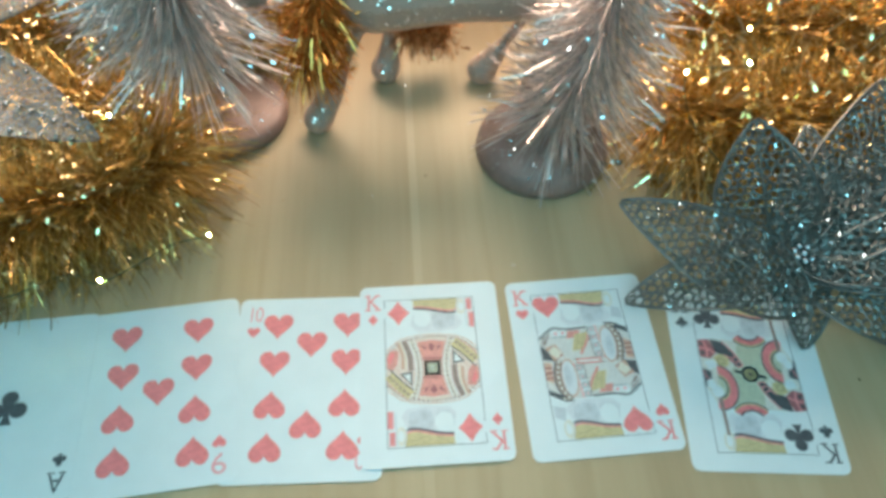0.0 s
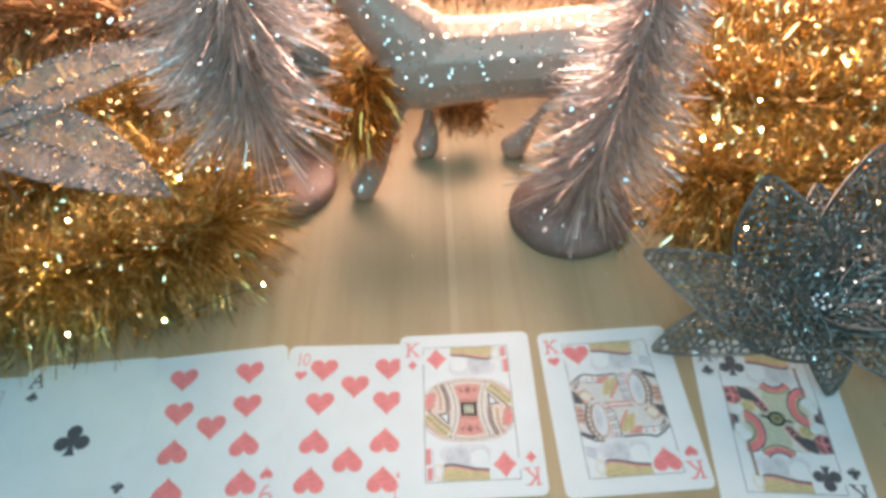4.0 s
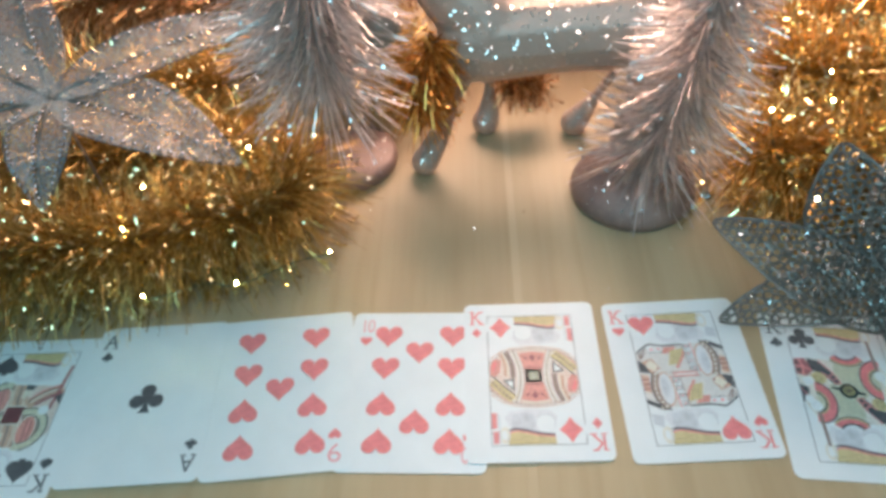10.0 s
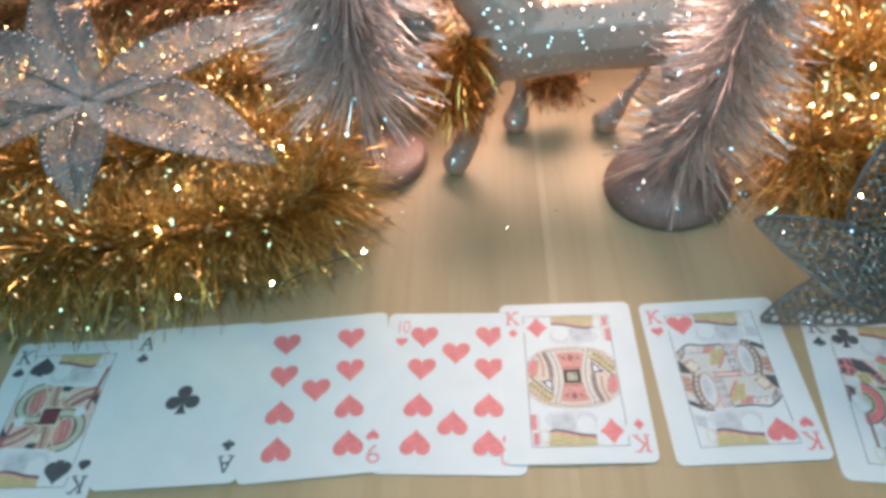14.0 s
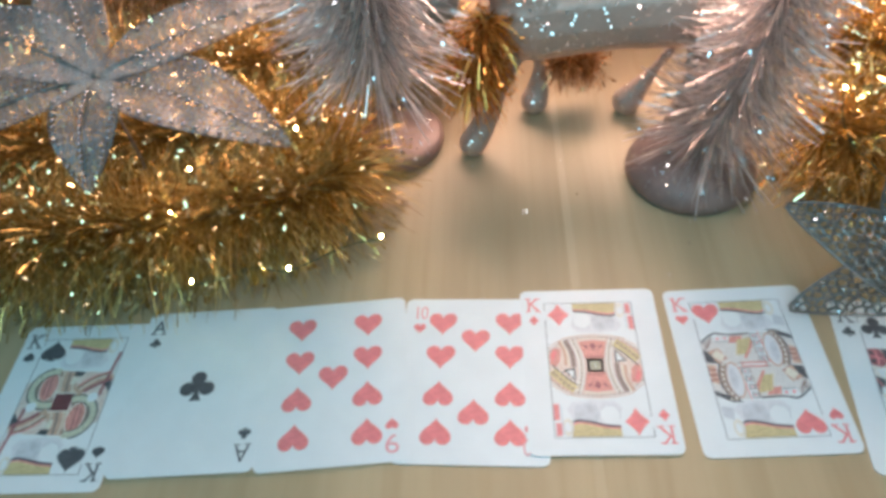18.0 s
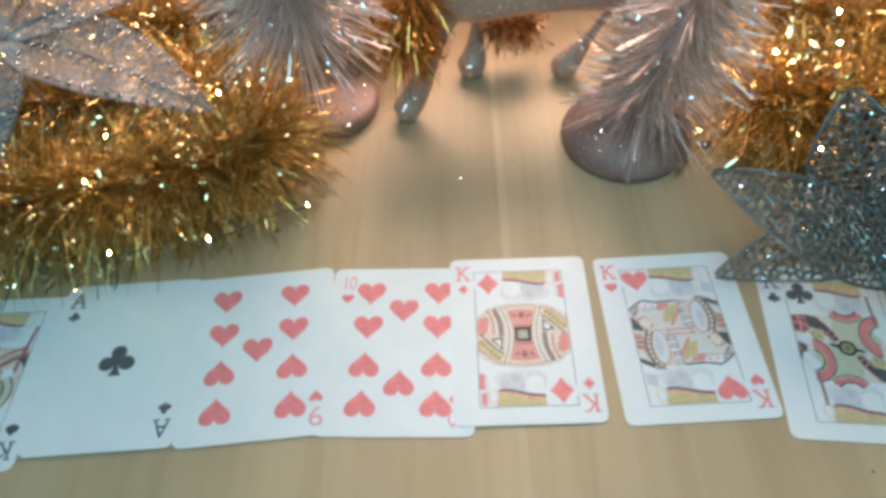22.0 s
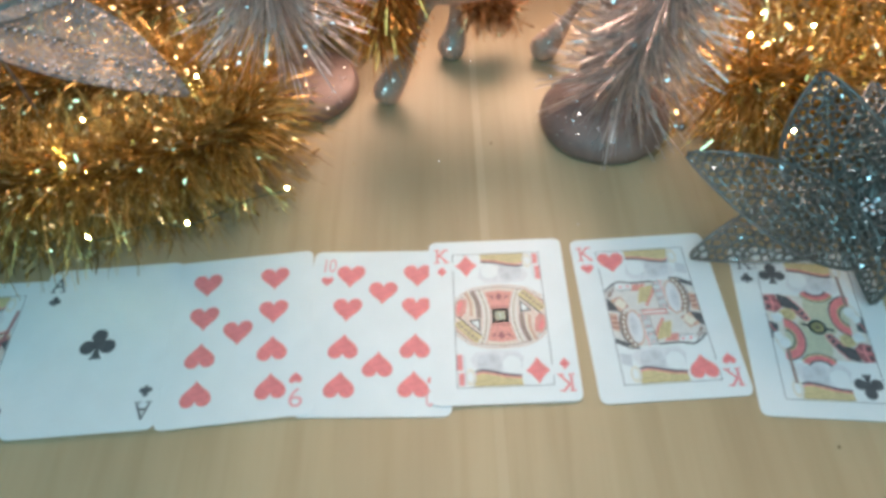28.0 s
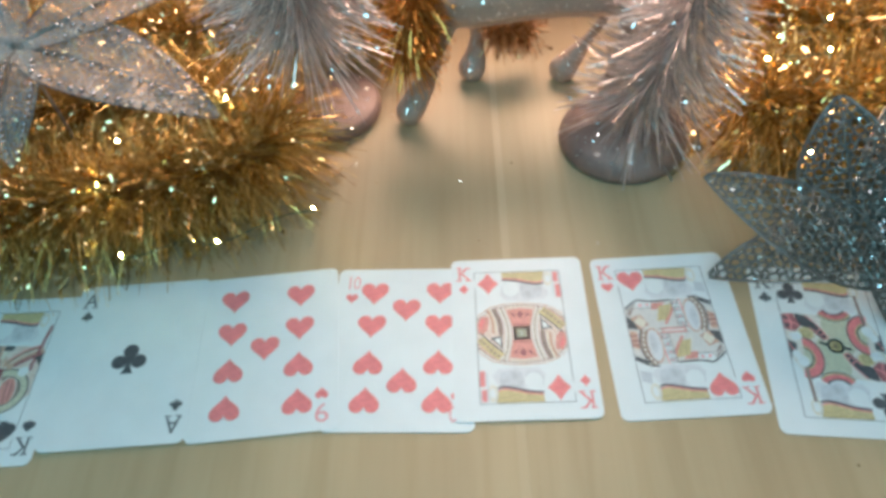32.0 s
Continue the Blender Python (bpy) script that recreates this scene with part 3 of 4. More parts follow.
KING_DIAMOND = CROWN + [
    ("woven_field", [(-20.2, 0), (20.2, 0), (20.2, 8), (12, 14.6), (0, 16.4), (-12, 14.6), (-20.2, 8)], WEAVE_WARM),
    ("red_stripe", rect(17.8, 19.5, 20.2, 27.2), PINK), ("red_stripe", rect(17.2, 28.6, 19.6, 34.5), PINK), ("pale_stripe", ribbon([(17.0, 20), (16.8, 27), (16.4, 34)], 0.6), MIST),
    ("rim_bead", dots([(-19.6, 8.0), (-12.5, 13.7), (0, 15.5), (12.5, 13.7), (19.6, 8.0)], 24, 0.55), BROWN_INK),
    ("rim_line", ribbon([(-20, 9.4), (-13, 14.9), (0, 16.7), (13, 14.9), (20, 9.4)], 0.45), TAN),
    ("red_panel", [(-4.0, 3.6), (4.0, 3.6), (6.2, 12.8), (0, 13.8), (-6.2, 12.8)], SALMON), ("brown_motif", [(-1.6, 10.6), (0, 8.0), (1.6, 10.6), (0, 12.4)], MAROON), ("motif_wing", [((-4.6, 11.4), (-2.4, 10.2), (-3.0, 8.8)), ((4.6, 11.4), (3.0, 8.8), (2.4, 10.2))], MAROON),
    ("cream_line", ribbon([(-5.8, 14.0), (0, 14.7), (5.8, 14.0)], 0.5), CREAM), ("red_rule", rect(-4.6, 4.4, 4.6, 4.9), MAROON),
    ("brown_square", rect(-3.7, -3.7, 3.7, 3.7), BROWN_INK), ("olive_square", rect(-2.3, -2.3, 2.3, 2.3), OLIVE_INK), ("pale_bead", [((-1.2, 0), (0, 1.2), (0.6, 0.4)), ((1.2, 0), (0, -1.2), (-0.6, -0.4))], PAPER),
    ("grey_rail", ribbon([(9.0, 14.2), (6.8, 7), (6.0, 0), (6.8, -7), (9.0, -14.2)], 2.9), GREY), ("cream_rail", ribbon([(9.0, 14.2), (6.8, 7), (6.0, 0), (6.8, -7), (9.0, -14.2)], 1.7), CREAM),
    ("rail_bead", dots([(8.8, 13.6), (6.7, 7), (6.0, 0), (6.7, -7), (8.8, -13.6)], 15, 0.52, 1.3), BROWN_INK), ("rail_line", ribbon([(7.3, 14.4), (5.1, 7), (4.3, 0), (5.1, -7), (7.3, -14.4)], 0.35), TAN),
    ("tan_crescent", ribbon([(14.6, -13.4), (12.6, -7), (12.7, 0)], 2.2), TAN), ("cream_crescent", ribbon([(13.9, -13.6), (11.8, -7), (11.7, 0)], 0.9), CREAM), ("dark_crescent", ribbon([(12.3, -13.8), (9.9, -7), (9.4, 1)], 2.2), BROWN_INK),
    ("red_lobe", [(14.6, -9), (15.4, -2.4), (17.6, 0.6), (19.8, -0.6), (20.1, -5), (18.2, -9.6)], SALMON), ("lobe_shade", [(16.4, -7.4), (18.6, -2.2), (19.4, -5.4), (18.0, -8.4)], RED),
    ("yellow_sash", ribbon([(9.8, 12.4), (14.4, 8.4), (19.2, 2.6)], 4.2), YELLOW), ("sash_bead", dots([(11.2, 11.8), (15, 8.2), (18.8, 3.6)], 6, 0.75), BROWN_INK), ("sash_bead", dots([(13.4, 12.4), (16.6, 9.4), (19.6, 5.8)], 5, 0.6), TAN),
    ("dark_line", ribbon([(8.8, 10.2), (13.5, 5.8), (19.0, -0.4)], 0.6), BLACK), ("tan_line", ribbon([(11.5, 14.6), (16, 11.0), (20.0, 6.4)], 0.5), TAN),
    ("dark_wedge", [(9.2, 8.4), (14.4, 2.2), (9.0, 1.4)], BLACK), ("white_wedge", [(9.9, 6.8), (13.0, 2.8), (9.8, 2.4)], PAPER)]
KING_HEART = CROWN + [
    ("woven_field", [(-20.2, 0), (20.2, 0), (20.2, 12), (12, 17.4), (-12, 16.6), (-20.2, 12)], material("pale_mottled_print", (0.74, 0.73, 0.70), 0.42, vary=1, scale=1300, second=(0.58, 0.57, 0.55))),
    ("pale_sleeve", [(14.5, 21), (19.6, 20), (19.6, 25), (15.4, 27)], MIST),
    ("dark_trim", ribbon([(-20, 12.6), (-16, 16.0), (-12.5, 17.6), (-8, 16.4), (3, 16.8)], 0.9), BLACK), ("dark_shoulder", [(-19.6, 11.8), (-14.8, 15.8), (-15.8, 12.6), (-18.6, 8.4)], BROWN_INK), ("trim_bead", dots([(-18.6, 11.4), (-16.2, 13.2), (-14.6, 15.2)], 4, 0.55), PAPER),
    ("white_check", squares([(-12.6, 14.4), (-9.2, 14.6)], 2, 1.5), PAPER), ("check_heart", squares([(-12.6, 14.4), (-9.2, 14.6)], 2, 0.6), RED), ("check_line", ribbon([(-14.4, 12.6), (-11, 12.8), (-7.4, 13.0)], 0.35), BLACK),
    ("red_trim", [(-7, 15.4), (-1, 15.6), (-3.4, 12.0), (-8.0, 11.6)], SALMON), ("yellow_fold", [(-4.2, 13.4), (2.4, 14.6), (-1.6, 5.6), (-6.4, 5.2)], YELLOW), ("fold_line", [tuple(ribbon([(-2.6, 13.8), (-3.4, 9), (-4.8, 5.6)], 0.35)), tuple(ribbon([(0.4, 14.0), (-1.0, 9), (-2.8, 5.6)], 0.35))], DUN),
    ("tan_sleeve", [(-18.6, 7.6), (-13.6, 9.4), (-10.6, 3.6), (-15.4, 1.0), (-19.6, 2.6)], TAN), ("sleeve_line", [tuple(ribbon([(-18.4, 6.2), (-15, 4.6), (-13.6, 1.6)], 0.5)), tuple(ribbon([(-16.2, 8.2), (-12.8, 6.2), (-11.6, 3.2)], 0.5))], MAROON), ("dark_cuff", [(-20.2, 8.8), (-18.2, 7.2), (-19.2, 2.8), (-20.2, 2.4)], BLACK),
    ("red_edge", ribbon([(3.0, 15), (0.8, 9.5), (-3.0, 3.4)], 1.3), SALMON), ("check_ground", [(1.8, 17.4), (5.6, 17.4), (7.0, 0.6), (3.0, 0.4)], PAPER), ("check_line", ribbon([(5.7, 17.4), (6.5, 9), (7.1, 0.8)], 0.45), RED), ("check_line", ribbon([(1.7, 17.0), (2.5, 9), (3.0, 1.0)], 0.4), BROWN_INK),
    ("check_frame", squares([(3.7, 15.4), (4.3, 9.4), (5.0, 3.2)], 4, 1.35), BLACK), ("check_white", squares([(3.7, 15.4), (4.3, 9.4), (5.0, 3.2)], 4, 0.95), PAPER), ("check_heart", squares([(3.7, 15.4), (4.3, 9.4), (5.0, 3.2)], 4, 0.42), RED),
    ("dark_collar", [(9.5, 18.4), (14, 15.6), (20.2, 12.4), (20.2, 14.8), (14, 18.4)], BLACK), ("pale_collar", [(11.4, 17.8), (15, 16.2), (14.4, 17.6)], CREAM),
    ("oval_rim", arc(10.0, 7.4, 0, 3.7, 0, 360, 20, 2.5), TAN), ("pale_oval", arc(10.1, 7.4, 0, 3.2, 0, 360, 20, 2.6), GREY), ("oval_mist", arc(10.6, 6.6, 0, 1.6, 0, 360, 16, 3.2), MIST),
    ("dark_scroll", ribbon([(11.4, 17.6), (14.6, 12), (15.0, 5), (13.4, -1.2)], 3.0), BROWN_INK), ("scroll_bead", dots([(12.0, 16.4), (14.6, 11.6), (14.9, 5), (13.6, -0.4)], 8, 0.72, 1.2), CREAM), ("scroll_line", ribbon([(12.9, 17.8), (16.3, 12), (16.7, 5), (15.0, -1.4)], 0.4), BLACK),
    ("orange_panel", [(17.2, 9.6), (20.2, 8), (20.2, -0.6), (16.8, 0)], TAN), ("red_dash", [tuple(rect(17.2, 6.6, 20.2, 7.4)), tuple(rect(17.0, 4.2, 20.2, 5.0)), tuple(rect(17.0, 1.8, 20.2, 2.6))], MAROON),
    ("dark_wedge", [(15.6, -1.0), (20.2, -2.0), (20.2, -8.0), (17.2, -5.6)], BLACK), ("cream_cuff", [(13.6, -2), (17.4, -5.4), (14.6, -8.6), (11.4, -5)], CREAM),
    ("cross_bar", rect(-6.6, 0.9, 6.6, 1.5), BROWN_INK), ("red_bar", rect(-5.6, -1.4, 5.6, -0.2), SALMON), ("white_bar", rect(-4.6, -0.5, 4.6, 0.3), PAPER)]
KING_CLUB = CROWN + [
    ("woven_field", [(-20.2, 0), (20.2, 0), (20.2, 6), (16, 15), (-14, 17), (-20.2, 15)], material("pale_warm_print", (0.76, 0.74, 0.68), 0.42, vary=1, scale=1200, second=(0.62, 0.58, 0.52))),
    ("olive_field", [(-9, 0), (-4.6, 6), (-3.4, 14.4), (10, 14.4), (8.4, 6), (9, 0)], OLIVE_INK),
    ("red_arch", arc(3, 21.6, 5.6, 8.2, 212, 328, 12, 0.9), RED), ("yellow_arch", arc(3, 21.6, 8.2, 8.9, 215, 325, 12, 0.9), YELLOW), ("dark_arch", arc(3, 21.6, 4.8, 5.6, 208, 332, 12, 0.9), BLACK), ("dark_arch", arc(3, 21.6, 8.9, 9.4, 218, 322, 12, 0.9), BLACK),
    ("maroon_cuff", [(-20.2, 16.4), (-15.4, 17), (-12.4, 10.6), (-16, 7.2), (-20.2, 8.2)], MAROON), ("cuff_line", [tuple(ribbon([(-20, 12.4), (-16.4, 12.0), (-13.6, 10.4)], 0.8)), tuple(ribbon([(-18.0, 16.8), (-16.8, 12), (-17.4, 8)], 0.8))], PINK), ("cuff_check", squares([(-18.9, 14.6), (-18.8, 10.2)], 2, 0.8), BLACK),
    ("dark_sash", [(-14.6, 17.2), (-9.6, 15.6), (-5.0, 9.6), (-2.4, 3.8), (-4.8, 2.8), (-8.6, 7.6), (-13.4, 10.6)], BLACK), ("sash_edge", ribbon([(-9.6, 15.8), (-5.0, 9.8), (-2.2, 3.8)], 0.6), PINK), ("pink_lace", [tuple(ribbon([(-9.6, 9.2), (-6.6, 7.4), (-5.0, 8.8)], 0.7)), tuple(ribbon([(-7.6, 6.8), (-5.0, 5.4), (-3.6, 6.6)], 0.7)), tuple(ribbon([(-5.6, 4.2), (-3.6, 3.4), (-2.4, 4.6)], 0.7))], PINK),
    ("cream_cuff", arc(-11.4, 6.2, 0, 3.5, 0, 360, 16, 0.95), YELLOW), ("cuff_ring", arc(-11.4, 6.2, 1.2, 2.0, 0, 360, 14, 0.95), DUN), ("pale_hand", [(-19, 5.8), (-14.2, 7.0), (-13.0, 3.4), (-17.4, 1.8)], PAPER), ("hand_line", [tuple(ribbon([(-18.6, 4.8), (-16, 4.6), (-13.6, 4.4)], 0.3)), tuple(ribbon([(-18.0, 3.4), (-16, 3.4), (-13.6, 3.6)], 0.3))], MIST),
    ("red_curve", arc(14.6, 6.4, 4.6, 7.8, 76, 264, 14, 1.3), RED), ("curve_line", arc(14.6, 6.4, 7.8, 8.3, 80, 262, 14, 1.3), BLACK), ("yellow_curve", arc(14.6, 6.4, 4.0, 4.6, 80, 262, 14, 1.3), YELLOW), ("dark_curve", arc(14.6, 6.4, 3.4, 4.0, 80, 262, 14, 1.3), BLACK), ("olive_curve", arc(14.6, 6.4, 0.4, 3.4, 80, 262, 14, 1.3), OLIVE_INK),
    ("dark_wedge", [(17.4, 5.6), (20.2, 6.4), (20.2, -2.4), (16.6, -1)], BLACK), ("wedge_line", ribbon([(17.6, 3.6), (19, 1.6), (20, -1)], 0.6), PINK), ("brown_staff", [(14.4, 6), (15.8, 6), (15.2, 28), (13.8, 28)], BROWN_INK), ("white_fur", arc(15.4, 8.4, 0, 2.6, 0, 360, 14, 1.1), PAPER), ("white_fur", arc(17.6, 5.0, 0, 1.9, 0, 360, 12, 1.2), PAPER), ("fur_line", arc(15.4, 8.4, 1.4, 1.7, 200, 380, 10, 1.1), MIST),
    ("dark_bar", ribbon([(-6.6, 1.4), (0, 0), (6.6, -1.4)], 1.4), BLACK), ("dark_ring", arc(0, 0, 0, 3.8, 0, 360, 18), BLACK), ("yellow_disc", arc(0, 0, 0, 2.7, 0, 360, 16), YELLOW), ("ring_line", arc(0, 0, 1.2, 1.6, 0, 360, 14), DUN), ("dark_stud", arc(0, 0, 0, 0.8, 0, 360, 10), BROWN_INK)]
KING_SPADE = CROWN + [
    ("woven_field", [(-20.2, 0), (20.2, 0), (20.2, 12), (12, 16), (-12, 17), (-20.2, 10)], WEAVE_WARM),
    ("tan_field", [(-6, 17), (2.4, 16.4), (4.4, 3), (-3.6, 2.4)], TAN), ("pale_stripe", [tuple(ribbon([(-4.4, 16.8), (-4.0, 10), (-2.8, 4)], 0.6)), tuple(ribbon([(1.2, 16.2), (1.8, 10), (3.0, 4)], 0.6))], CREAM), ("brown_stripe", ribbon([(-1.6, 16.6), (-1.0, 10), (0.2, 4)], 1.1), BROWN_INK),
    ("brown_field", arc(-7.8, 7.5, 0, 7.0, 66, 300, 14, 1.3), BROWN_INK), ("red_panel", arc(-9.2, 8.2, 0, 3.9, 0, 360, 16, 1.9), SALMON), ("panel_rim", arc(-9.2, 8.2, 3.9, 4.4, 0, 360, 18, 1.9), CREAM), ("panel_line", [tuple(ribbon([(-9.2, 14), (-9.0, 8), (-8.4, 2)], 0.5)), tuple(ribbon([(-11.2, 12.6), (-11.0, 8), (-10.6, 3.4)], 0.5))], MAROON),
    ("green_rim", arc(-7.8, 7.5, 7.4, 10.6, 80, 292, 16, 1.02), OLIVE_INK), ("rim_bead", dots([(-8.4, 16.4), (-14.4, 13.6), (-16.8, 7.5), (-14.4, 1.2), (-7.0, -1.6)], 11, 0.55), CREAM), ("dark_rim", arc(-7.8, 7.5, 10.6, 11.3, 100, 290, 16, 1.02), BLACK), ("dark_rim", arc(-7.8, 7.5, 7.0, 7.5, 85, 285, 16, 1.02), BLACK),
    ("dark_knot", [(1.0, 16.8), (6.0, 16.0), (4.4, 13.6), (0.6, 14.0)], BLACK), ("pale_tie", [(0.4, 13.6), (4.0, 13.2), (2.6, 9.6), (0.4, 9.2)], CREAM),
    ("tan_fold", ribbon([(4.6, 5.2), (11, 10.6), (19.6, 14.4)], 5.6), TAN), ("maroon_fold", ribbon([(8.4, 5.4), (13.6, 9.0), (20, 11.6)], 1.8), MAROON), ("red_fold", ribbon([(5.2, 8.6), (10.6, 13.2), (17.4, 15.8)], 1.2), SALMON), ("pale_fold", ribbon([(6.2, 6.8), (12, 11.6), (19.4, 14.6)], 0.7), CREAM), ("dark_fold", ribbon([(4.8, 7.2), (10.8, 12.2), (18.4, 15.4)], 0.5), BLACK),
    ("maroon_staff", [(15.4, 2.4), (17.0, 2.4), (20.2, 27), (18.8, 27)], MAROON), ("dark_wedge", [(16.8, 9.6), (20.2, 11.4), (20.2, 5)], BLACK), ("white_fur", arc(13.8, 2.2, 0, 2.6, 0, 360, 12), PAPER), ("cross_rule", rect(-4.8, 4.4, 4.8, 5.1), CREAM), ("maroon_square", rect(-4.2, -4.4, 4.2, 4.4), MAROON)]

king_of_spades = playing_card("white king of spades playing card, half under tinsel", -0.2425, -0.0135, 0.5)
ace_of_clubs = playing_card("white ace of clubs playing card with one black club", -0.1802, -0.0068, 2.6, 0.0009, 0.2)
nine_of_hearts = playing_card("white nine of hearts playing card, red pips", -0.1172, -0.0038, 4.6, 0.00055, 0.0, 0.0660)
ten_of_hearts = playing_card("white ten of hearts playing card, red pips", -0.0549, -0.0035, -2.0, 0.0002, 0.0, 0.0665)
king_of_diamonds = playing_card("white king of diamonds playing card with red ornament", 0.0, 0.0, 0.0, 0.00062, 0.35)
king_of_hearts = playing_card("white king of hearts playing card with checked ornament", 0.0690, -0.0010, 1.5)
king_of_clubs = playing_card("white king of clubs playing card under silver leaf", 0.1375, -0.0125, -5.5)

for card, kind, mat, art in ((king_of_spades, "spade", BLACK, KING_SPADE), (king_of_diamonds, "diamond", RED, KING_DIAMOND),
                             (king_of_hearts, "heart", RED, KING_HEART), (king_of_clubs, "club", BLACK, KING_CLUB)):
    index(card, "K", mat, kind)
    court(card, kind, art)
    for s in (1, -1):
        printed("pip_ground", ("ground", kind), lambda: arc(0, 0, 0, 0.0068, 0, 360, 20), PAPER, card, -0.0142 * s, 0.0284 * s, 0, 0.00016)
        pip(kind, 0.0122, card, -0.0142 * s, 0.0284 * s, 0 if s > 0 else 180)
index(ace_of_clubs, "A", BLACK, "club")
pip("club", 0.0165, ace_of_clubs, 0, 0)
for card, text, aside, middle in ((nine_of_hearts, "9", -0.0009, [(0, 0.0, 0)]), (ten_of_hearts, "10", 0.0010, [(0, 0.0185, 0), (0, -0.0185, 180)])):
    index(card, text, INDEX_RED, "heart")
    for x in (-0.0158, 0.0158):
        for y in (0.0282, 0.0094, -0.0094, -0.0282):
            pip("heart", 0.0134, card, x + aside, y, 0 if y > 0 else 180)
    for x, y, turn in middle:
        pip("heart", 0.0134, card, x + aside, y, turn)

# ---- tinsel garlands ----


def folds(at, way, rng, mat, long=0.0036, wide=0.0010, bend=0.8):
    """Short, flat, mirror-bright turns of film, each at its own slant, in one mesh."""
    n = len(at)
    me = strips(at, way + rng.normal(0, 0.6, (n, 3)), long * rng.uniform(0.3, 1.2, n), wide * rng.uniform(0.6, 1.4, n), 0.05, rng, 0.002, 5, bend, 0.0, 0.06)
    me.polygons.foreach_set("use_smooth", [True] * len(me.polygons))
    me.materials.append(mat)
    return me


def garland(label, points, radius, count, mat, seed, width=0.00052, group="gold tinsel garlands", sag=0.2, wide=0.0, fold=1.0, glint=None):
    """A cord with thousands of film strips standing out all round."""
    rng = np.random.default_rng(seed)
    line = spline(points, 160)
    gar = thing("tinsel_garland", pose(*line[0][:2], 0), label, "tinsel garland", group)
    inv = Matrix.Translation((-line[0][0], -line[0][1], 0))
    v, f = tube(line, 0.0016)
    part("cord", mesh_from("cord", v, f, CORD, True), parent=gar, m=inv)
    k = rng.integers(0, len(line) - 1, count)
    root = line[k] + (line[k + 1] - line[k]) * rng.random(count)[:, None]
    d = line[k + 1] - line[k]
    d /= np.linalg.norm(d, axis=1)[:, None]
    way = rng.normal(size=(count, 3))
    way -= (way * d).sum(1)[:, None] * d
    way /= np.linalg.norm(way, axis=1)[:, None]
    way += d * rng.normal(0.0, 0.55, count)[:, None]
    length = radius * rng.uniform(0.45, 1.12, count)
    me = strips(root, way, length, width * np.where(rng.random(count) < wide, 2.6, rng.uniform(0.6, 1.4, count)), sag, rng, segs=5, curl=0.16, crinkle=0.008, twist=0.28)
    me.materials.append(mat)
    part("tinsel", me, parent=gar, m=inv, kind="stuff")
    few = count // 2
    k = rng.integers(0, count, few)
    unit = way[k] / np.linalg.norm(way[k], axis=1)[:, None]
    at = root[k] + unit * (length[k] * rng.uniform(0.55, 0.95, few))[:, None]
    at[:, 2] = np.maximum(at[:, 2] - sag * length[k] * 0.6, 0.003)
    part("tinsel_fold", folds(at, unit, rng, glint or GLINT, 0.0036 * fold, 0.0010 * fold), parent=gar, m=inv, kind="stuff")
    if fold > 1:
        part("flat_strip", folds(at, unit, rng, GLINT, 0.012, 0.0012, 0.15), parent=gar, m=inv, kind="stuff")
    return gar


garland("yellow-gold foil tinsel garland lying beside the cards",
        [(-0.46, 0.070, 0.030), (-0.34, 0.066, 0.032), (-0.25, 0.062, 0.034), (-0.175, 0.072, 0.034), (-0.125, 0.098, 0.032), (-0.138, 0.130, 0.034), (-0.20, 0.140, 0.034), (-0.30, 0.128, 0.034), (-0.375, 0.135, 0.034), (-0.36, 0.175, 0.034), (-0.28, 0.190, 0.036), (-0.19, 0.195, 0.036), (-0.145, 0.218, 0.036), (-0.105, 0.226, 0.036), (-0.066, 0.226, 0.034)],
        0.046, 34000, OLIVE, 1)
garland("dark gold foil tinsel garland behind the silver flower", [(-0.56, 0.30, 0.04), (-0.42, 0.285, 0.045), (-0.30, 0.30, 0.05), (-0.20, 0.285, 0.05), (-0.12, 0.30, 0.045), (-0.03, 0.330, 0.065), (0.06, 0.325, 0.065), (0.15, 0.335, 0.055)], 0.054, 13000, BROWN, 2)
garland("bright gold foil tinsel garland heaped on the table", [(0.125, 0.125, 0.028), (0.19, 0.105, 0.032), (0.27, 0.115, 0.036), (0.33, 0.145, 0.04), (0.29, 0.165, 0.042), (0.20, 0.155, 0.045), (0.150, 0.175, 0.045), (0.20, 0.205, 0.048), (0.32, 0.200, 0.048), (0.30, 0.235, 0.05), (0.17, 0.235, 0.05), (0.15, 0.265, 0.05), (0.20, 0.285, 0.05), (0.28, 0.265, 0.05), (0.38, 0.235, 0.05), (0.48, 0.20, 0.045)], 0.050, 34000, COPPER, 3, 0.0007, wide=0.015, fold=1.5)
# extra dense garland, added to keep the warm lamp off the table
garland("dense gold foil tinsel added behind the figurine to block lamp light", [(-0.14, 0.345, 0.060), (-0.08, 0.335, 0.080), (0.0, 0.33, 0.092), (0.08, 0.33, 0.092), (0.16, 0.34, 0.070)], 0.052, 8500, GOLD, 8)
garland("gold foil tinsel garland behind the heap", [(0.50, 0.30, 0.04), (0.40, 0.315, 0.045), (0.30, 0.325, 0.045), (0.22, 0.335, 0.045), (0.14, 0.29, 0.04)], 0.052, 10500, GOLD, 4)
garland("short orange tinsel wrapped round the figurine's leg", [(-0.053, 0.149, 0.050), (-0.050, 0.149, 0.062), (-0.046, 0.151, 0.074), (-0.043, 0.154, 0.086)], 0.021, 1300, ORANGE, 5, 0.0008, sag=0.6, glint=ORANGE)
garland("short brown tinsel wrapped round the figurine's leg", [(-0.006, 0.196, 0.030), (0.006, 0.194, 0.031), (0.020, 0.196, 0.028)], 0.017, 900, BROWN, 6, glint=BROWN)

# ---- silver tinsel trees ----


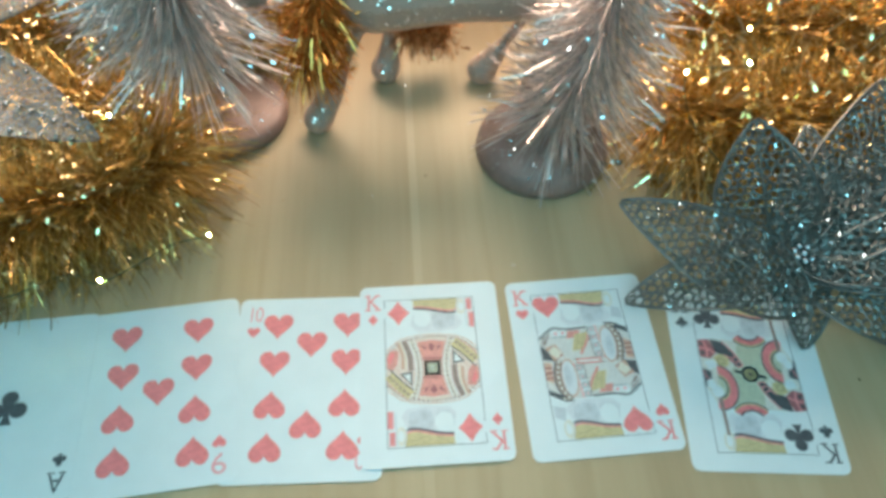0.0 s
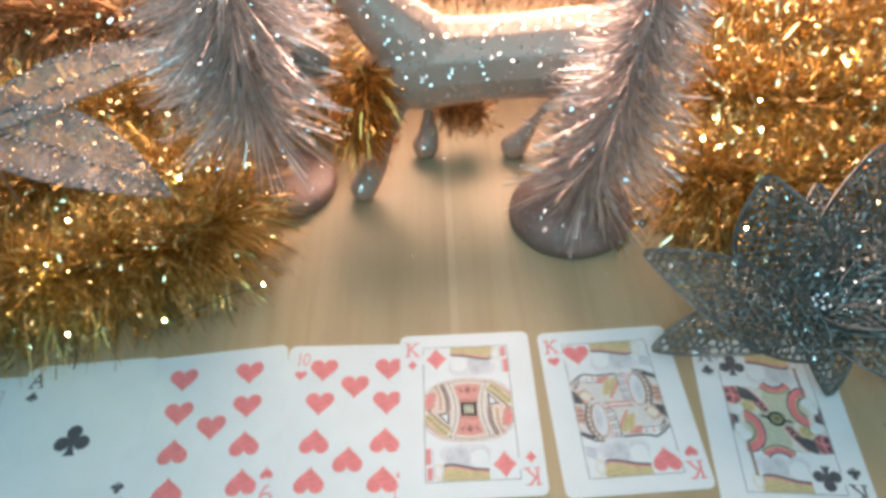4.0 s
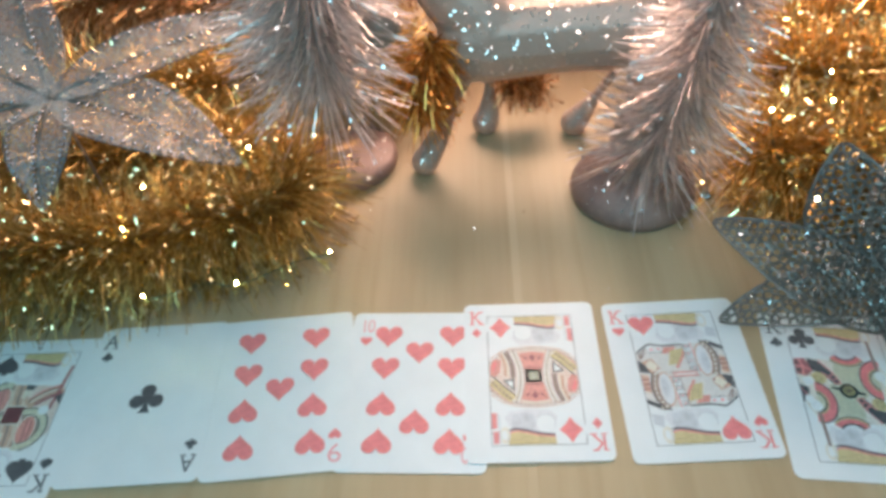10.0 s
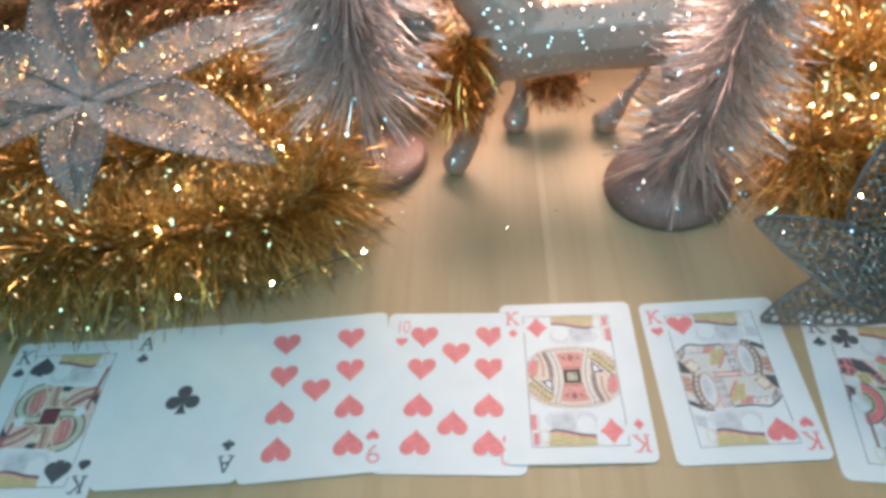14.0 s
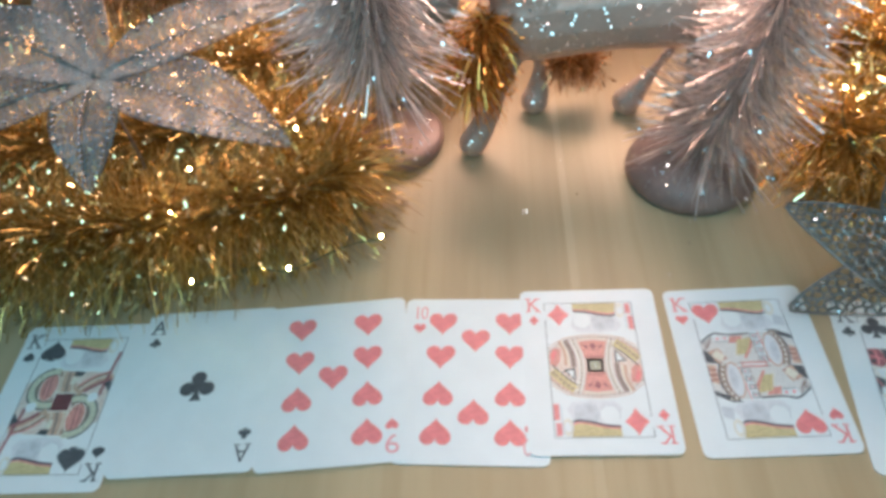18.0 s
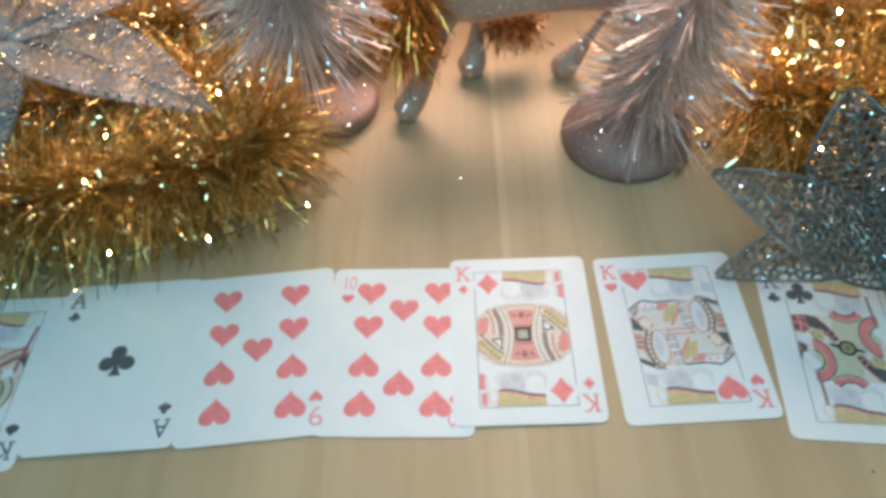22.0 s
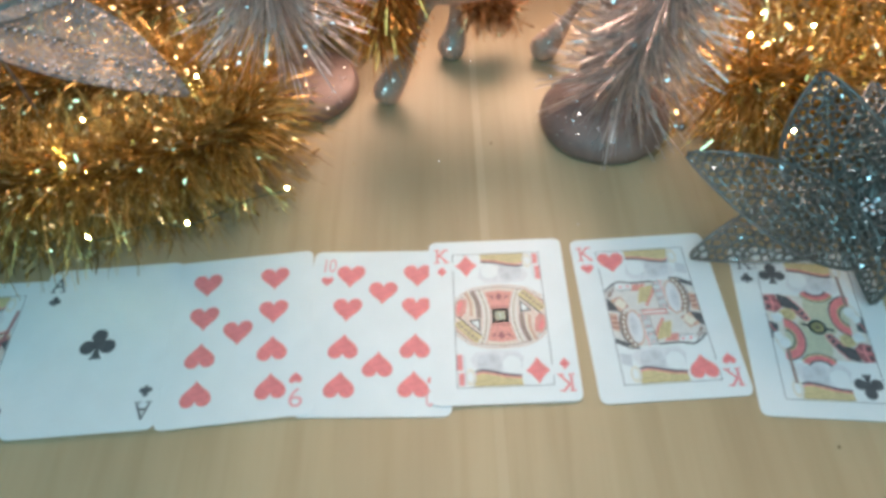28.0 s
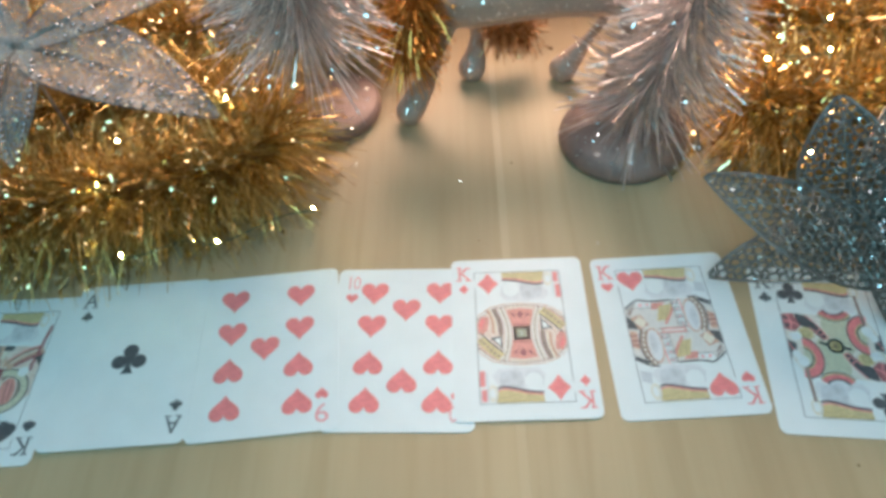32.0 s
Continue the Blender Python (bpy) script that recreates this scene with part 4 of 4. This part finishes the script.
def tinsel_tree(label, foot, base_radius, axis, needle, count, seed, start, dome=1.0, taper=0.0):
    rng = np.random.default_rng(seed)
    tree = thing("silver_tree", pose(foot[0], foot[1], 0.0004), label, "decorative tree", "silver tinsel trees")
    r = base_radius
    v, f = lathe([(0.0, 0.0), (r * 0.96, 0.0), (r, 0.003), (r * 0.99, 0.007), (r * 0.9, 0.007 + 0.0055 * dome), (r * 0.62, 0.007 + 0.011 * dome), (r * 0.3, 0.007 + 0.014 * dome), (0.002, 0.007 + 0.0155 * dome)][1:], 48)
    part("base", mesh_from("base", v, f, BASE_M, True), parent=tree, label="mauve silver glittered round base")
    spots = np.array([(r * q * math.cos(w), r * q * math.sin(w), z) for q, z, w in zip(np.interp(rng.random(170), [0, 1], [0.62, 0.99]), np.full(170, 0.0), 2 * np.pi * rng.random(170))])
    spots[:, 2] = np.interp(np.hypot(spots[:, 0], spots[:, 1]) / r, [0.62, 0.9, 0.99, 1.0], [0.007 + 0.011 * dome, 0.007 + 0.0055 * dome, 0.007, 0.004]) + 0.0003
    verts, faces = [], []
    for c in spots:
        out = Vector((c[0], c[1], 0.012)).normalized() + Vector(rng.normal(0, 0.6, 3))
        u = out.orthogonal().normalized()
        w = out.normalized().cross(u)
        faces.append(tuple(range(len(verts), len(verts) + 5)))
        verts += [Vector(c) + 0.00046 * (math.cos(q) * u + math.sin(q) * w) for q in np.arange(5) * 1.2566]
    part("loose_glitter", mesh_from("loose_glitter", verts, faces, FLAKE), parent=tree, kind="stuff")
    line = spline([(0, 0, 0.02)] + [tuple(np.subtract(p, (foot[0], foot[1], 0))) for p in axis], 60)
    v, f = tube(line, np.linspace(0.0022, 0.0014, 60), 10)
    part("trunk", mesh_from("trunk", v, f, WIRE, True), parent=tree, label="grey twisted wire trunk")
    s = start + (1 - start) * rng.random(count) ** 0.9
    pos = s * 59
    k = np.minimum(pos.astype(int), 58)
    root = line[k] + (line[k + 1] - line[k]) * (pos - k)[:, None]
    d = line[k + 1] - line[k]
    d /= np.linalg.norm(d, axis=1)[:, None]
    way = rng.normal(size=(count, 3))
    way -= (way * d).sum(1)[:, None] * d
    way /= np.linalg.norm(way, axis=1)[:, None]
    low = np.clip((s - start) / (0.16 * (1 - start)), 0, 1)
    down = rng.uniform(-0.15, 0.38, count) * low + rng.uniform(0.0, 1.0, count) * (1 - low)
    way = way - d * down[:, None] + rng.normal(0, 0.10, (count, 3))
    length = needle * rng.uniform(0.4, 1.08, count) * (1 - taper * s)
    me = strips(root, way, length, 0.00066 * np.where(rng.random(count) < 0.08, 2.0, rng.uniform(0.6, 1.4, count)), 0.05, rng, 0.004, 3, 0.05, 0.002, 0.10)
    me.materials.append(SILVER)
    part("foliage", me, parent=tree, kind="stuff", label="shiny silver film needles")
    k = rng.integers(0, count, 1500)
    unit = way[k] / np.linalg.norm(way[k], axis=1)[:, None]
    at = root[k] + unit * (length[k] * rng.uniform(0.25, 0.95, 1500))[:, None]
    at[:, 2] = np.maximum(at[:, 2], 0.024)
    part("needle_glitter", folds(at, unit, rng, FLAKE, 0.0028, 0.0009), parent=tree, kind="stuff")
    return tree


leaning_tree = tinsel_tree("small silver tinsel tree on a round base, leaning", (0.0655, 0.1250), 0.0350, [(0.0755, 0.1195, 0.046), (0.0825, 0.1185, 0.074), (0.0860, 0.1185, 0.098), (0.0890, 0.1185, 0.125), (0.094, 0.121, 0.162)], 0.051, 3300, 11, 0.05, taper=0.5)
tinsel_tree("small silver tinsel tree beside the gold garland", (-0.1015, 0.1625), 0.0305, [(-0.101, 0.140, 0.05), (-0.098, 0.120, 0.085), (-0.095, 0.114, 0.125), (-0.092, 0.114, 0.170)], 0.047, 2700, 12, 0.49, 0.3)

# a bead on a thread at the foot of the leaning tree
v, f = tube(spline([(0.026, -0.022, 0.040), (0.030, -0.026, 0.030), (0.0336, -0.0267, 0.0195)], 10), 0.0004, 6)
thread = part("bead_thread", mesh_from("bead_thread", v, f, WIRE, True), parent=leaning_tree, label="thin silver thread")
v, f = lathe([(0.0004, 0.0), (0.0016, 0.0008), (0.0022, 0.0022), (0.0019, 0.0034), (0.0008, 0.0044)], 14)
part("bead", mesh_from("bead", v, f, BEAD, True), parent=thread, m=Matrix.Translation((0.0336, -0.0267, 0.0158)), label="small silver bead")

# ---- silver openwork poinsettia ----


def leaf_frame(base, tip, up):
    x = Vector(tip) - Vector(base)
    length = x.length
    x.normalize()
    z = Vector(up)
    z = (z - x * z.dot(x)).normalized()
    y = z.cross(x)
    m = Matrix((x, y, z)).transposed().to_4x4()
    m.translation = base
    return m, length


def outline_half(u, width):
    """Half the breadth at u along a leaf, widest just before the middle."""
    return 0.5 * width * np.sin(np.pi * np.clip(u, 0, 1) ** 0.74) ** 0.8 + 0.0006


def leaf_height(x, y, length, width, arch, cup):
    u = x / length
    return arch * 4 * u * (1 - u) + cup * (np.abs(y) / (width / 2)) ** 1.5 * width / 2


def net_leaf(length, width, arch, cup, cell, rng):
    """Openwork leaf blade: a web of thin struts with uneven cells."""
    ids, pts, edges = {}, [], []
    h = cell * math.sqrt(3)

    def node(i, j):
        if (i, j) not in ids:
            x = i * cell * 0.5 + rng.normal(0, cell * 0.22)
            y = j * h * 0.5 + rng.normal(0, cell * 0.22)
            ids[(i, j)] = len(pts)
            pts.append((x, y))
        return ids[(i, j)]

    cols, rows = int(length / (cell * 1.5)) + 2, int(width / h) + 3
    for c in range(cols):
        for r in range(-rows, rows):
            i0, j0 = c * 3, 2 * r + (c % 2)
            ring = [(i0 + 2, j0), (i0 + 1, j0 + 1), (i0 - 1, j0 + 1), (i0 - 2, j0), (i0 - 1, j0 - 1), (i0 + 1, j0 - 1)]
            nodes = [node(*q) for q in ring]
            edges += [tuple(sorted((nodes[k], nodes[(k + 1) % 6]))) for k in range(6)]
    p = np.array(pts)
    e = np.array(sorted(set(edges)))
    ok = (np.abs(p[:, 1]) < outline_half(p[:, 0] / length, width)) & (p[:, 0] > 0) & (p[:, 0] < length)
    e = e[ok[e[:, 0]] | ok[e[:, 1]]]
    y = np.clip(p[:, 1], -outline_half(p[:, 0] / length, width), outline_half(p[:, 0] / length, width))
    x = np.clip(p[:, 0], 0, length)
    p3 = np.stack([x, y, leaf_height(x, y, length, width, arch, cup)], 1)
    a, b = p3[e[:, 0]], p3[e[:, 1]]
    keep = np.linalg.norm(b - a, axis=1) > 1e-5
    a, b = a[keep], b[keep]
    d = (b - a) / np.linalg.norm(b - a, axis=1)[:, None]
    s = np.cross(d, (0, 0, 1.0))
    s /= np.linalg.norm(s, axis=1)[:, None]
    t = rng.uniform(0.00055, 0.00085, len(a))[:, None]
    up = np.array([[0, 0, 1.0]]) * t * 0.8
    v = np.stack([a - s * t, a + up, a + s * t, a - up, b - s * t, b + up, b + s * t, b - up], 1).reshape(-1, 3)
    k = np.arange(len(a))[:, None] * 8
    f = np.concatenate([k + np.array([[q, (q + 1) % 4, 4 + (q + 1) % 4, 4 + q]]) for q in range(4)])
    return v, f.tolist()


def flakes(length, width, arch, cup, count, size, rng):
    x = length * rng.random(count)
    y = outline_half(x / length, width) * rng.uniform(-1, 1, count)
    c = np.stack([x, y, leaf_height(x, y, length, width, arch, cup) + 0.0005], 1)
    n = rng.normal(0, 0.7, (count, 3)) + (0, 0, 1)
    n /= np.linalg.norm(n, axis=1)[:, None]
    u = np.cross(n, rng.normal(size=(count, 3)))
    u /= np.linalg.norm(u, axis=1)[:, None]
    w = np.cross(n, u)
    s = size * rng.uniform(0.6, 1.3, count)[:, None]
    v = np.stack([c + s * (math.cos(q) * u + math.sin(q) * w) for q in np.linspace(0, 2 * np.pi, 6, endpoint=False)], 1).reshape(-1, 3)
    return v, (np.arange(count)[:, None] * 6 + np.arange(6)).tolist()


def silver_leaf(flower, base, tip, up, width, arch, cup, seed, blade="net", sparkle=150):
    rng = np.random.default_rng(seed)
    m, length = leaf_frame(base, tip, up)
    m = flower.matrix_world.inverted() @ m
    if blade == "net":
        v, f = net_leaf(length, width, arch, cup, 0.0022, rng)
        leaf = part("leaf", mesh_from("leaf", v, f, NET), parent=flower, m=m)
    else:
        us, vs = np.linspace(0, 1, 26), np.linspace(-1, 1, 11)
        x = (us[:, None] * length + 0 * vs).ravel()
        y = (outline_half(us, width)[:, None] * vs).ravel()
        z = leaf_height(x, y, length, width, arch, cup) + 0.0009 * np.sin(x * 260 + y * 130) + rng.normal(0, 0.0002, len(x))
        f = [(i * 11 + j, i * 11 + j + 1, i * 11 + j + 12, i * 11 + j + 11) for i in range(25) for j in range(10)]
        leaf = part("petal", mesh_from("petal", np.stack([x, y, z], 1), f, CLOTH, True), parent=flower, m=m)
    u = np.linspace(0, 1, 40)
    for s in (1, -1):
        yy = s * outline_half(u, width)
        line = np.stack([u * length, yy, leaf_height(u * length, yy, length, width, arch, cup)], 1)
        v, f = tube(line, 0.0008 if blade == "net" else 0.0004, 6)
        part("rim", mesh_from("rim", v, f, RIM, True), parent=leaf)
    line = np.stack([u * length, 0 * u, leaf_height(u * length, 0 * u, length, width, arch, cup)], 1)
    v, f = tube(line, np.linspace(0.0009, 0.0004, 40), 6)
    part("midrib", mesh_from("midrib", v, f, NET, True), parent=leaf)
    v, f = flakes(length, width, arch, cup, sparkle, 0.00042, rng)
    part("loose_glitter", mesh_from("loose_glitter", v, f, FLAKE), parent=leaf, kind="stuff")
    return leaf, length


C = (0.162, 0.0265, 0.024)
flower = thing("silver_poinsettia", pose(C[0], C[1], 0.0), "silver openwork glitter poinsettia resting over a card", "artificial flower", "silver glitter flowers")
for n, (tip, width, arch, cup, up) in enumerate((
        ((0.0838, 0.0480, 0.0495), 0.035, 0.006, -0.10, (0.1, -0.5, 1)),
        ((0.0890, 0.0238, 0.0075), 0.028, 0.010, -0.12, (-0.1, -0.25, 1)),
        ((0.1385, 0.0650, 0.0775), 0.040, 0.006, -0.1, (-0.5, -0.9, 0.5)),
        ((0.1640, -0.0030, 0.0030), 0.020, 0.008, -0.15, (0, -0.3, 1)),
        ((0.212, -0.012, 0.008), 0.032, 0.012, -0.1, (0, -0.2, 1)),
        ((0.262, 0.010, 0.030), 0.036, 0.012, -0.1, (0, 0, 1)),
        ((0.258, 0.062, 0.050), 0.036, 0.010, -0.1, (0, -0.2, 1)),
        ((0.205, 0.090, 0.072), 0.036, 0.008, -0.1, (0, -0.8, 0.7)),
        ((0.196, 0.004, 0.040), 0.024, 0.006, -0.1, (0, 0, 1)),
        ((0.222, 0.040, 0.055), 0.026, 0.006, -0.1, (0, 0, 1)),
        ((0.170, 0.075, 0.062), 0.026, 0.006, -0.1, (0, -0.5, 1)), ((0.235, 0.085, 0.045), 0.034, 0.008, -0.1, (0, -0.3, 1)), ((0.190, 0.052, 0.050), 0.026, 0.006, -0.1, (0, -0.4, 1)))):
    base = (C[0], C[1] - 0.020, C[2]) if n == 0 else (C[0] - 0.010, C[1] + 0.008, C[2] + 0.006) if n == 2 else C if n < 8 else (C[0], C[1], C[2] + 0.006)
    silver_leaf(flower, base, tip, up, width, arch, cup, 40 + n)
line = spline([(0, 0, 0.001), (0.001, 0.002, 0.012), (0, 0, 0.026)], 12)
v, f = tube(line, 0.0022, 8)
part("stem", mesh_from("stem", v, f, WIRE, True), parent=flower)
bead_me = bpy.data.meshes.new("bead")
bm = bmesh.new()
bmesh.ops.create_icosphere(bm, subdivisions=2, radius=0.0011)
bm.to_mesh(bead_me)
bm.free()
bead_me.materials.append(BEAD)
bead_me.polygons.foreach_set("use_smooth", [True] * len(bead_me.polygons))
for k in range(7):
    a = 2 * math.pi * k / 7
    part("stamen", bead_me, parent=flower, m=pose(0.004 * math.cos(a) * (k > 0), 0.004 * math.sin(a) * (k > 0), 0.034) @ Matrix.Diagonal((2, 2, 2, 1)))

# ---- sheer silver flower with bead rows ----
S = (-0.230, 0.109, 0.091)
star = thing("silver_star_flower", pose(S[0], S[1], 0.0), "sheer silver fabric flower with rows of beads", "artificial flower", "silver glitter flowers")
for n, (tip, width, arch, up) in enumerate((
        ((-0.1400, 0.0905, 0.0600), 0.042, 0.010, (0.1, -0.2, 1)), ((-0.1290, 0.1830, 0.0900), 0.032, 0.008, (0, -0.3, 1)),
        ((-0.290, 0.222, 0.105), 0.034, 0.006, (0, -0.5, 1)), ((-0.350, 0.175, 0.085), 0.042, 0.010, (0, -0.2, 1)),
        ((-0.325, 0.082, 0.060), 0.042, 0.010, (0, -0.1, 1)), ((-0.230, 0.062, 0.060), 0.032, 0.008, (0, 0, 1)))):
    petal, length = silver_leaf(star, S, tip, up, width, arch, 0.13, 60 + n, "cloth", 30)
    for row, count in ((-0.86, 15), (-0.12, 17), (0.84, 15)):
        for k in range(count):
            u = 0.14 + 0.8 * (k + 0.5) / count
            x, y = u * length, row * float(outline_half(u, width))
            part("bead", bead_me, parent=petal, m=pose(x, y, float(leaf_height(x, y, length, width, arch, 0.12)) + 0.0012))
line = spline([(0, 0, 0.001), (0.002, 0.001, 0.04), (0, 0, 0.087)], 14)
v, f = tube(line, 0.0008, 8)
part("stem", mesh_from("stem", v, f, WIRE, True), parent=star)

# ---- glitter deer figurine ----


def limb(bm, points, radii):
    v, f = tube(spline(points, 14), np.interp(np.linspace(0, 1, 14), np.linspace(0, 1, len(radii)), radii), 12)
    vs = [bm.verts.new(p) for p in v]
    for q in f:
        bm.faces.new([vs[k] for k in q])
    for p, r in ((points[0], radii[0]), (points[-1], radii[-1])):
        bmesh.ops.create_uvsphere(bm, u_segments=12, v_segments=8, radius=r, matrix=Matrix.Translation(p))


bm = bmesh.new()
limb(bm, [(-0.018, 0.174, 0.075), (0.028, 0.172, 0.078), (0.074, 0.170, 0.080)], [0.0250, 0.0225, 0.0245])
limb(bm, [(-0.014, 0.174, 0.082), (-0.038, 0.180, 0.106), (-0.060, 0.187, 0.140)], [0.0225, 0.0165, 0.0105])
limb(bm, [(-0.058, 0.187, 0.144), (-0.074, 0.185, 0.146), (-0.090, 0.183, 0.138)], [0.0115, 0.0095, 0.0055])
limb(bm, [(-0.054, 0.193, 0.150), (-0.048, 0.199, 0.164)], [0.0042, 0.0020])
limb(bm, [(-0.056, 0.181, 0.150), (-0.052, 0.175, 0.164)], [0.0042, 0.0020])
limb(bm, [(-0.018, 0.166, 0.074), (-0.034, 0.159, 0.042), (-0.046, 0.154, 0.020), (-0.0515, 0.151, 0.0105), (-0.0535, 0.150, 0.0080)], [0.0105, 0.0034, 0.0026, 0.0066, 0.0084])
limb(bm, [(-0.014, 0.184, 0.074), (-0.013, 0.190, 0.040), (-0.014, 0.190, 0.014), (-0.016, 0.188, 0.0082)], [0.0105, 0.0034, 0.0032, 0.0088])
limb(bm, [(0.070, 0.164, 0.076), (0.070, 0.162, 0.040), (0.062, 0.164, 0.006)], [0.0110, 0.0058, 0.0050])
limb(bm, [(0.072, 0.180, 0.076), (0.062, 0.184, 0.045), (0.046, 0.184, 0.018), (0.039, 0.184, 0.0075)], [0.0110, 0.0034, 0.0028, 0.0088])
limb(bm, [(0.090, 0.170, 0.092), (0.098, 0.170, 0.096)], [0.0060, 0.0030])
me = bpy.data.meshes.new("deer_figurine")
bm.to_mesh(me)
bm.free()
me.materials.append(GLITTER)
deer = new("deer_figurine", me)
mod = deer.modifiers.new("skin", "REMESH")
mod.mode, mod.voxel_size, mod.use_smooth_shade = "VOXEL", 0.0013, True
mod = deer.modifiers.new("soft", "SMOOTH")
mod.factor, mod.iterations = 0.5, 6
deer.location.z = 0.0004
tagged(deer, "silver-white glittered standing deer figurine on the table", "figurine")

# ---- small lights in the tinsel ----
bulb_me = bpy.data.meshes.new("bulb")
bm = bmesh.new()
bmesh.ops.create_uvsphere(bm, u_segments=10, v_segments=8, radius=0.00046, matrix=Matrix.Diagonal((1, 1, 1.5, 1)))
bm.to_mesh(bulb_me)
bm.free()
bulb_me.materials.append(BULB)


def light_string(label, points):
    s = thing("fairy_light_string", pose(*points[0][:2], 0), label, "fairy lights", "fairy lights in the tinsel")
    inv = Matrix.Translation((-points[0][0], -points[0][1], 0))
    run = [points[0]]
    for a, b in zip(points, points[1:]):
        run += [tuple((p + q) / 2 + (0, 0.016, -0.012)[k] for k, (p, q) in enumerate(zip(a, b))), b]
    v, f = tube(np.maximum(spline(run, 14 * len(run)), (-9, -9, 0.004)), 0.0003, 6)
    part("wire", mesh_from("wire", v, f, GREEN_WIRE, True), parent=s, m=inv)
    for p in points:
        part("bulb", bulb_me, parent=s, m=inv @ Matrix.Translation((p[0], p[1], p[2] + 0.0018)), label="lit warm diode bulb")


light_string("thin wire with lit warm fairy lights in tinsel", [(-0.0985, 0.063, 0.0215), (-0.136, 0.031, 0.036), (-0.183, 0.031, 0.029), (-0.195, 0.059, 0.046), (-0.188, 0.080, 0.055), (-0.142, 0.112, 0.052)])
light_string("thin wire with lit warm fairy lights in tinsel", [(0.139, 0.068, 0.040), (0.125, 0.111, 0.062), (0.154, 0.112, 0.065), (0.158, 0.130, 0.070), (0.215, 0.16, 0.07)])

# ---- glitter ball hung in the tree ----
hung = thing("bauble", pose(-0.0645, 0.115, 0.117), "small dark grey-green glitter ball hung in a tinsel tree", "bauble")
v, f = tube(spline([(-0.0285, 0.016, -0.004), (-0.015, 0.011, 0.004), (0, 0, 0.0088)], 10), 0.0006, 6)
part("hanger", mesh_from("hanger", v, f, WIRE, True), parent=hung, label="thin grey wire hanger")
bm = bmesh.new()
bmesh.ops.create_uvsphere(bm, u_segments=28, v_segments=18, radius=0.0092)
for face in bm.faces:
    face.smooth = True
part("ball", bm, sparse_glitter("grey_green_glitter", (0.23, 0.19, 0.16), (0.8, 0.8, 0.78), 900, 0.975), hung)

# ---- stray glitter on the table ----
rng = np.random.default_rng(77)
verts, faces = [], []
for k in range(22):
    x, y = [(-0.003, 0.139), (0.003, 0.144), (-0.103, 0.058), (-0.017, 0.057), (0.042, 0.052), (0.001, 0.121)][k] if k < 6 else (rng.uniform(-0.10, 0.12), rng.uniform(0.05, 0.19))
    n = Vector((rng.normal(0, 0.35), rng.normal(0, 0.35), 1)).normalized()
    u = n.orthogonal().normalized()
    w = n.cross(u)
    faces.append(tuple(range(len(verts), len(verts) + 6)))
    verts += [Vector((x, y, 0.0005)) + 0.00042 * (math.cos(q) * u + math.sin(q) * w) for q in np.arange(6) * 1.0472]
tagged(new("stray_glitter", mesh_from("stray_glitter", verts, faces, FLAKE)), "loose silver glitter flakes scattered on the table", "glitter", kind="stuff")
crumb_me = mesh_from("crumb", *lathe([(0.0003, 0.0), (0.0006, 0.0003), (0.0002, 0.0007)], 8), CORD, True)
for x, y in ((0.184, -0.018), (0.003, 0.112), (0.128, -0.067)):
    ob = new("crumb", crumb_me)
    ob.location = (x, y, 0.0)
    tagged(ob, "tiny dark brown crumb lying on the table", "crumb", "crumbs on the table")
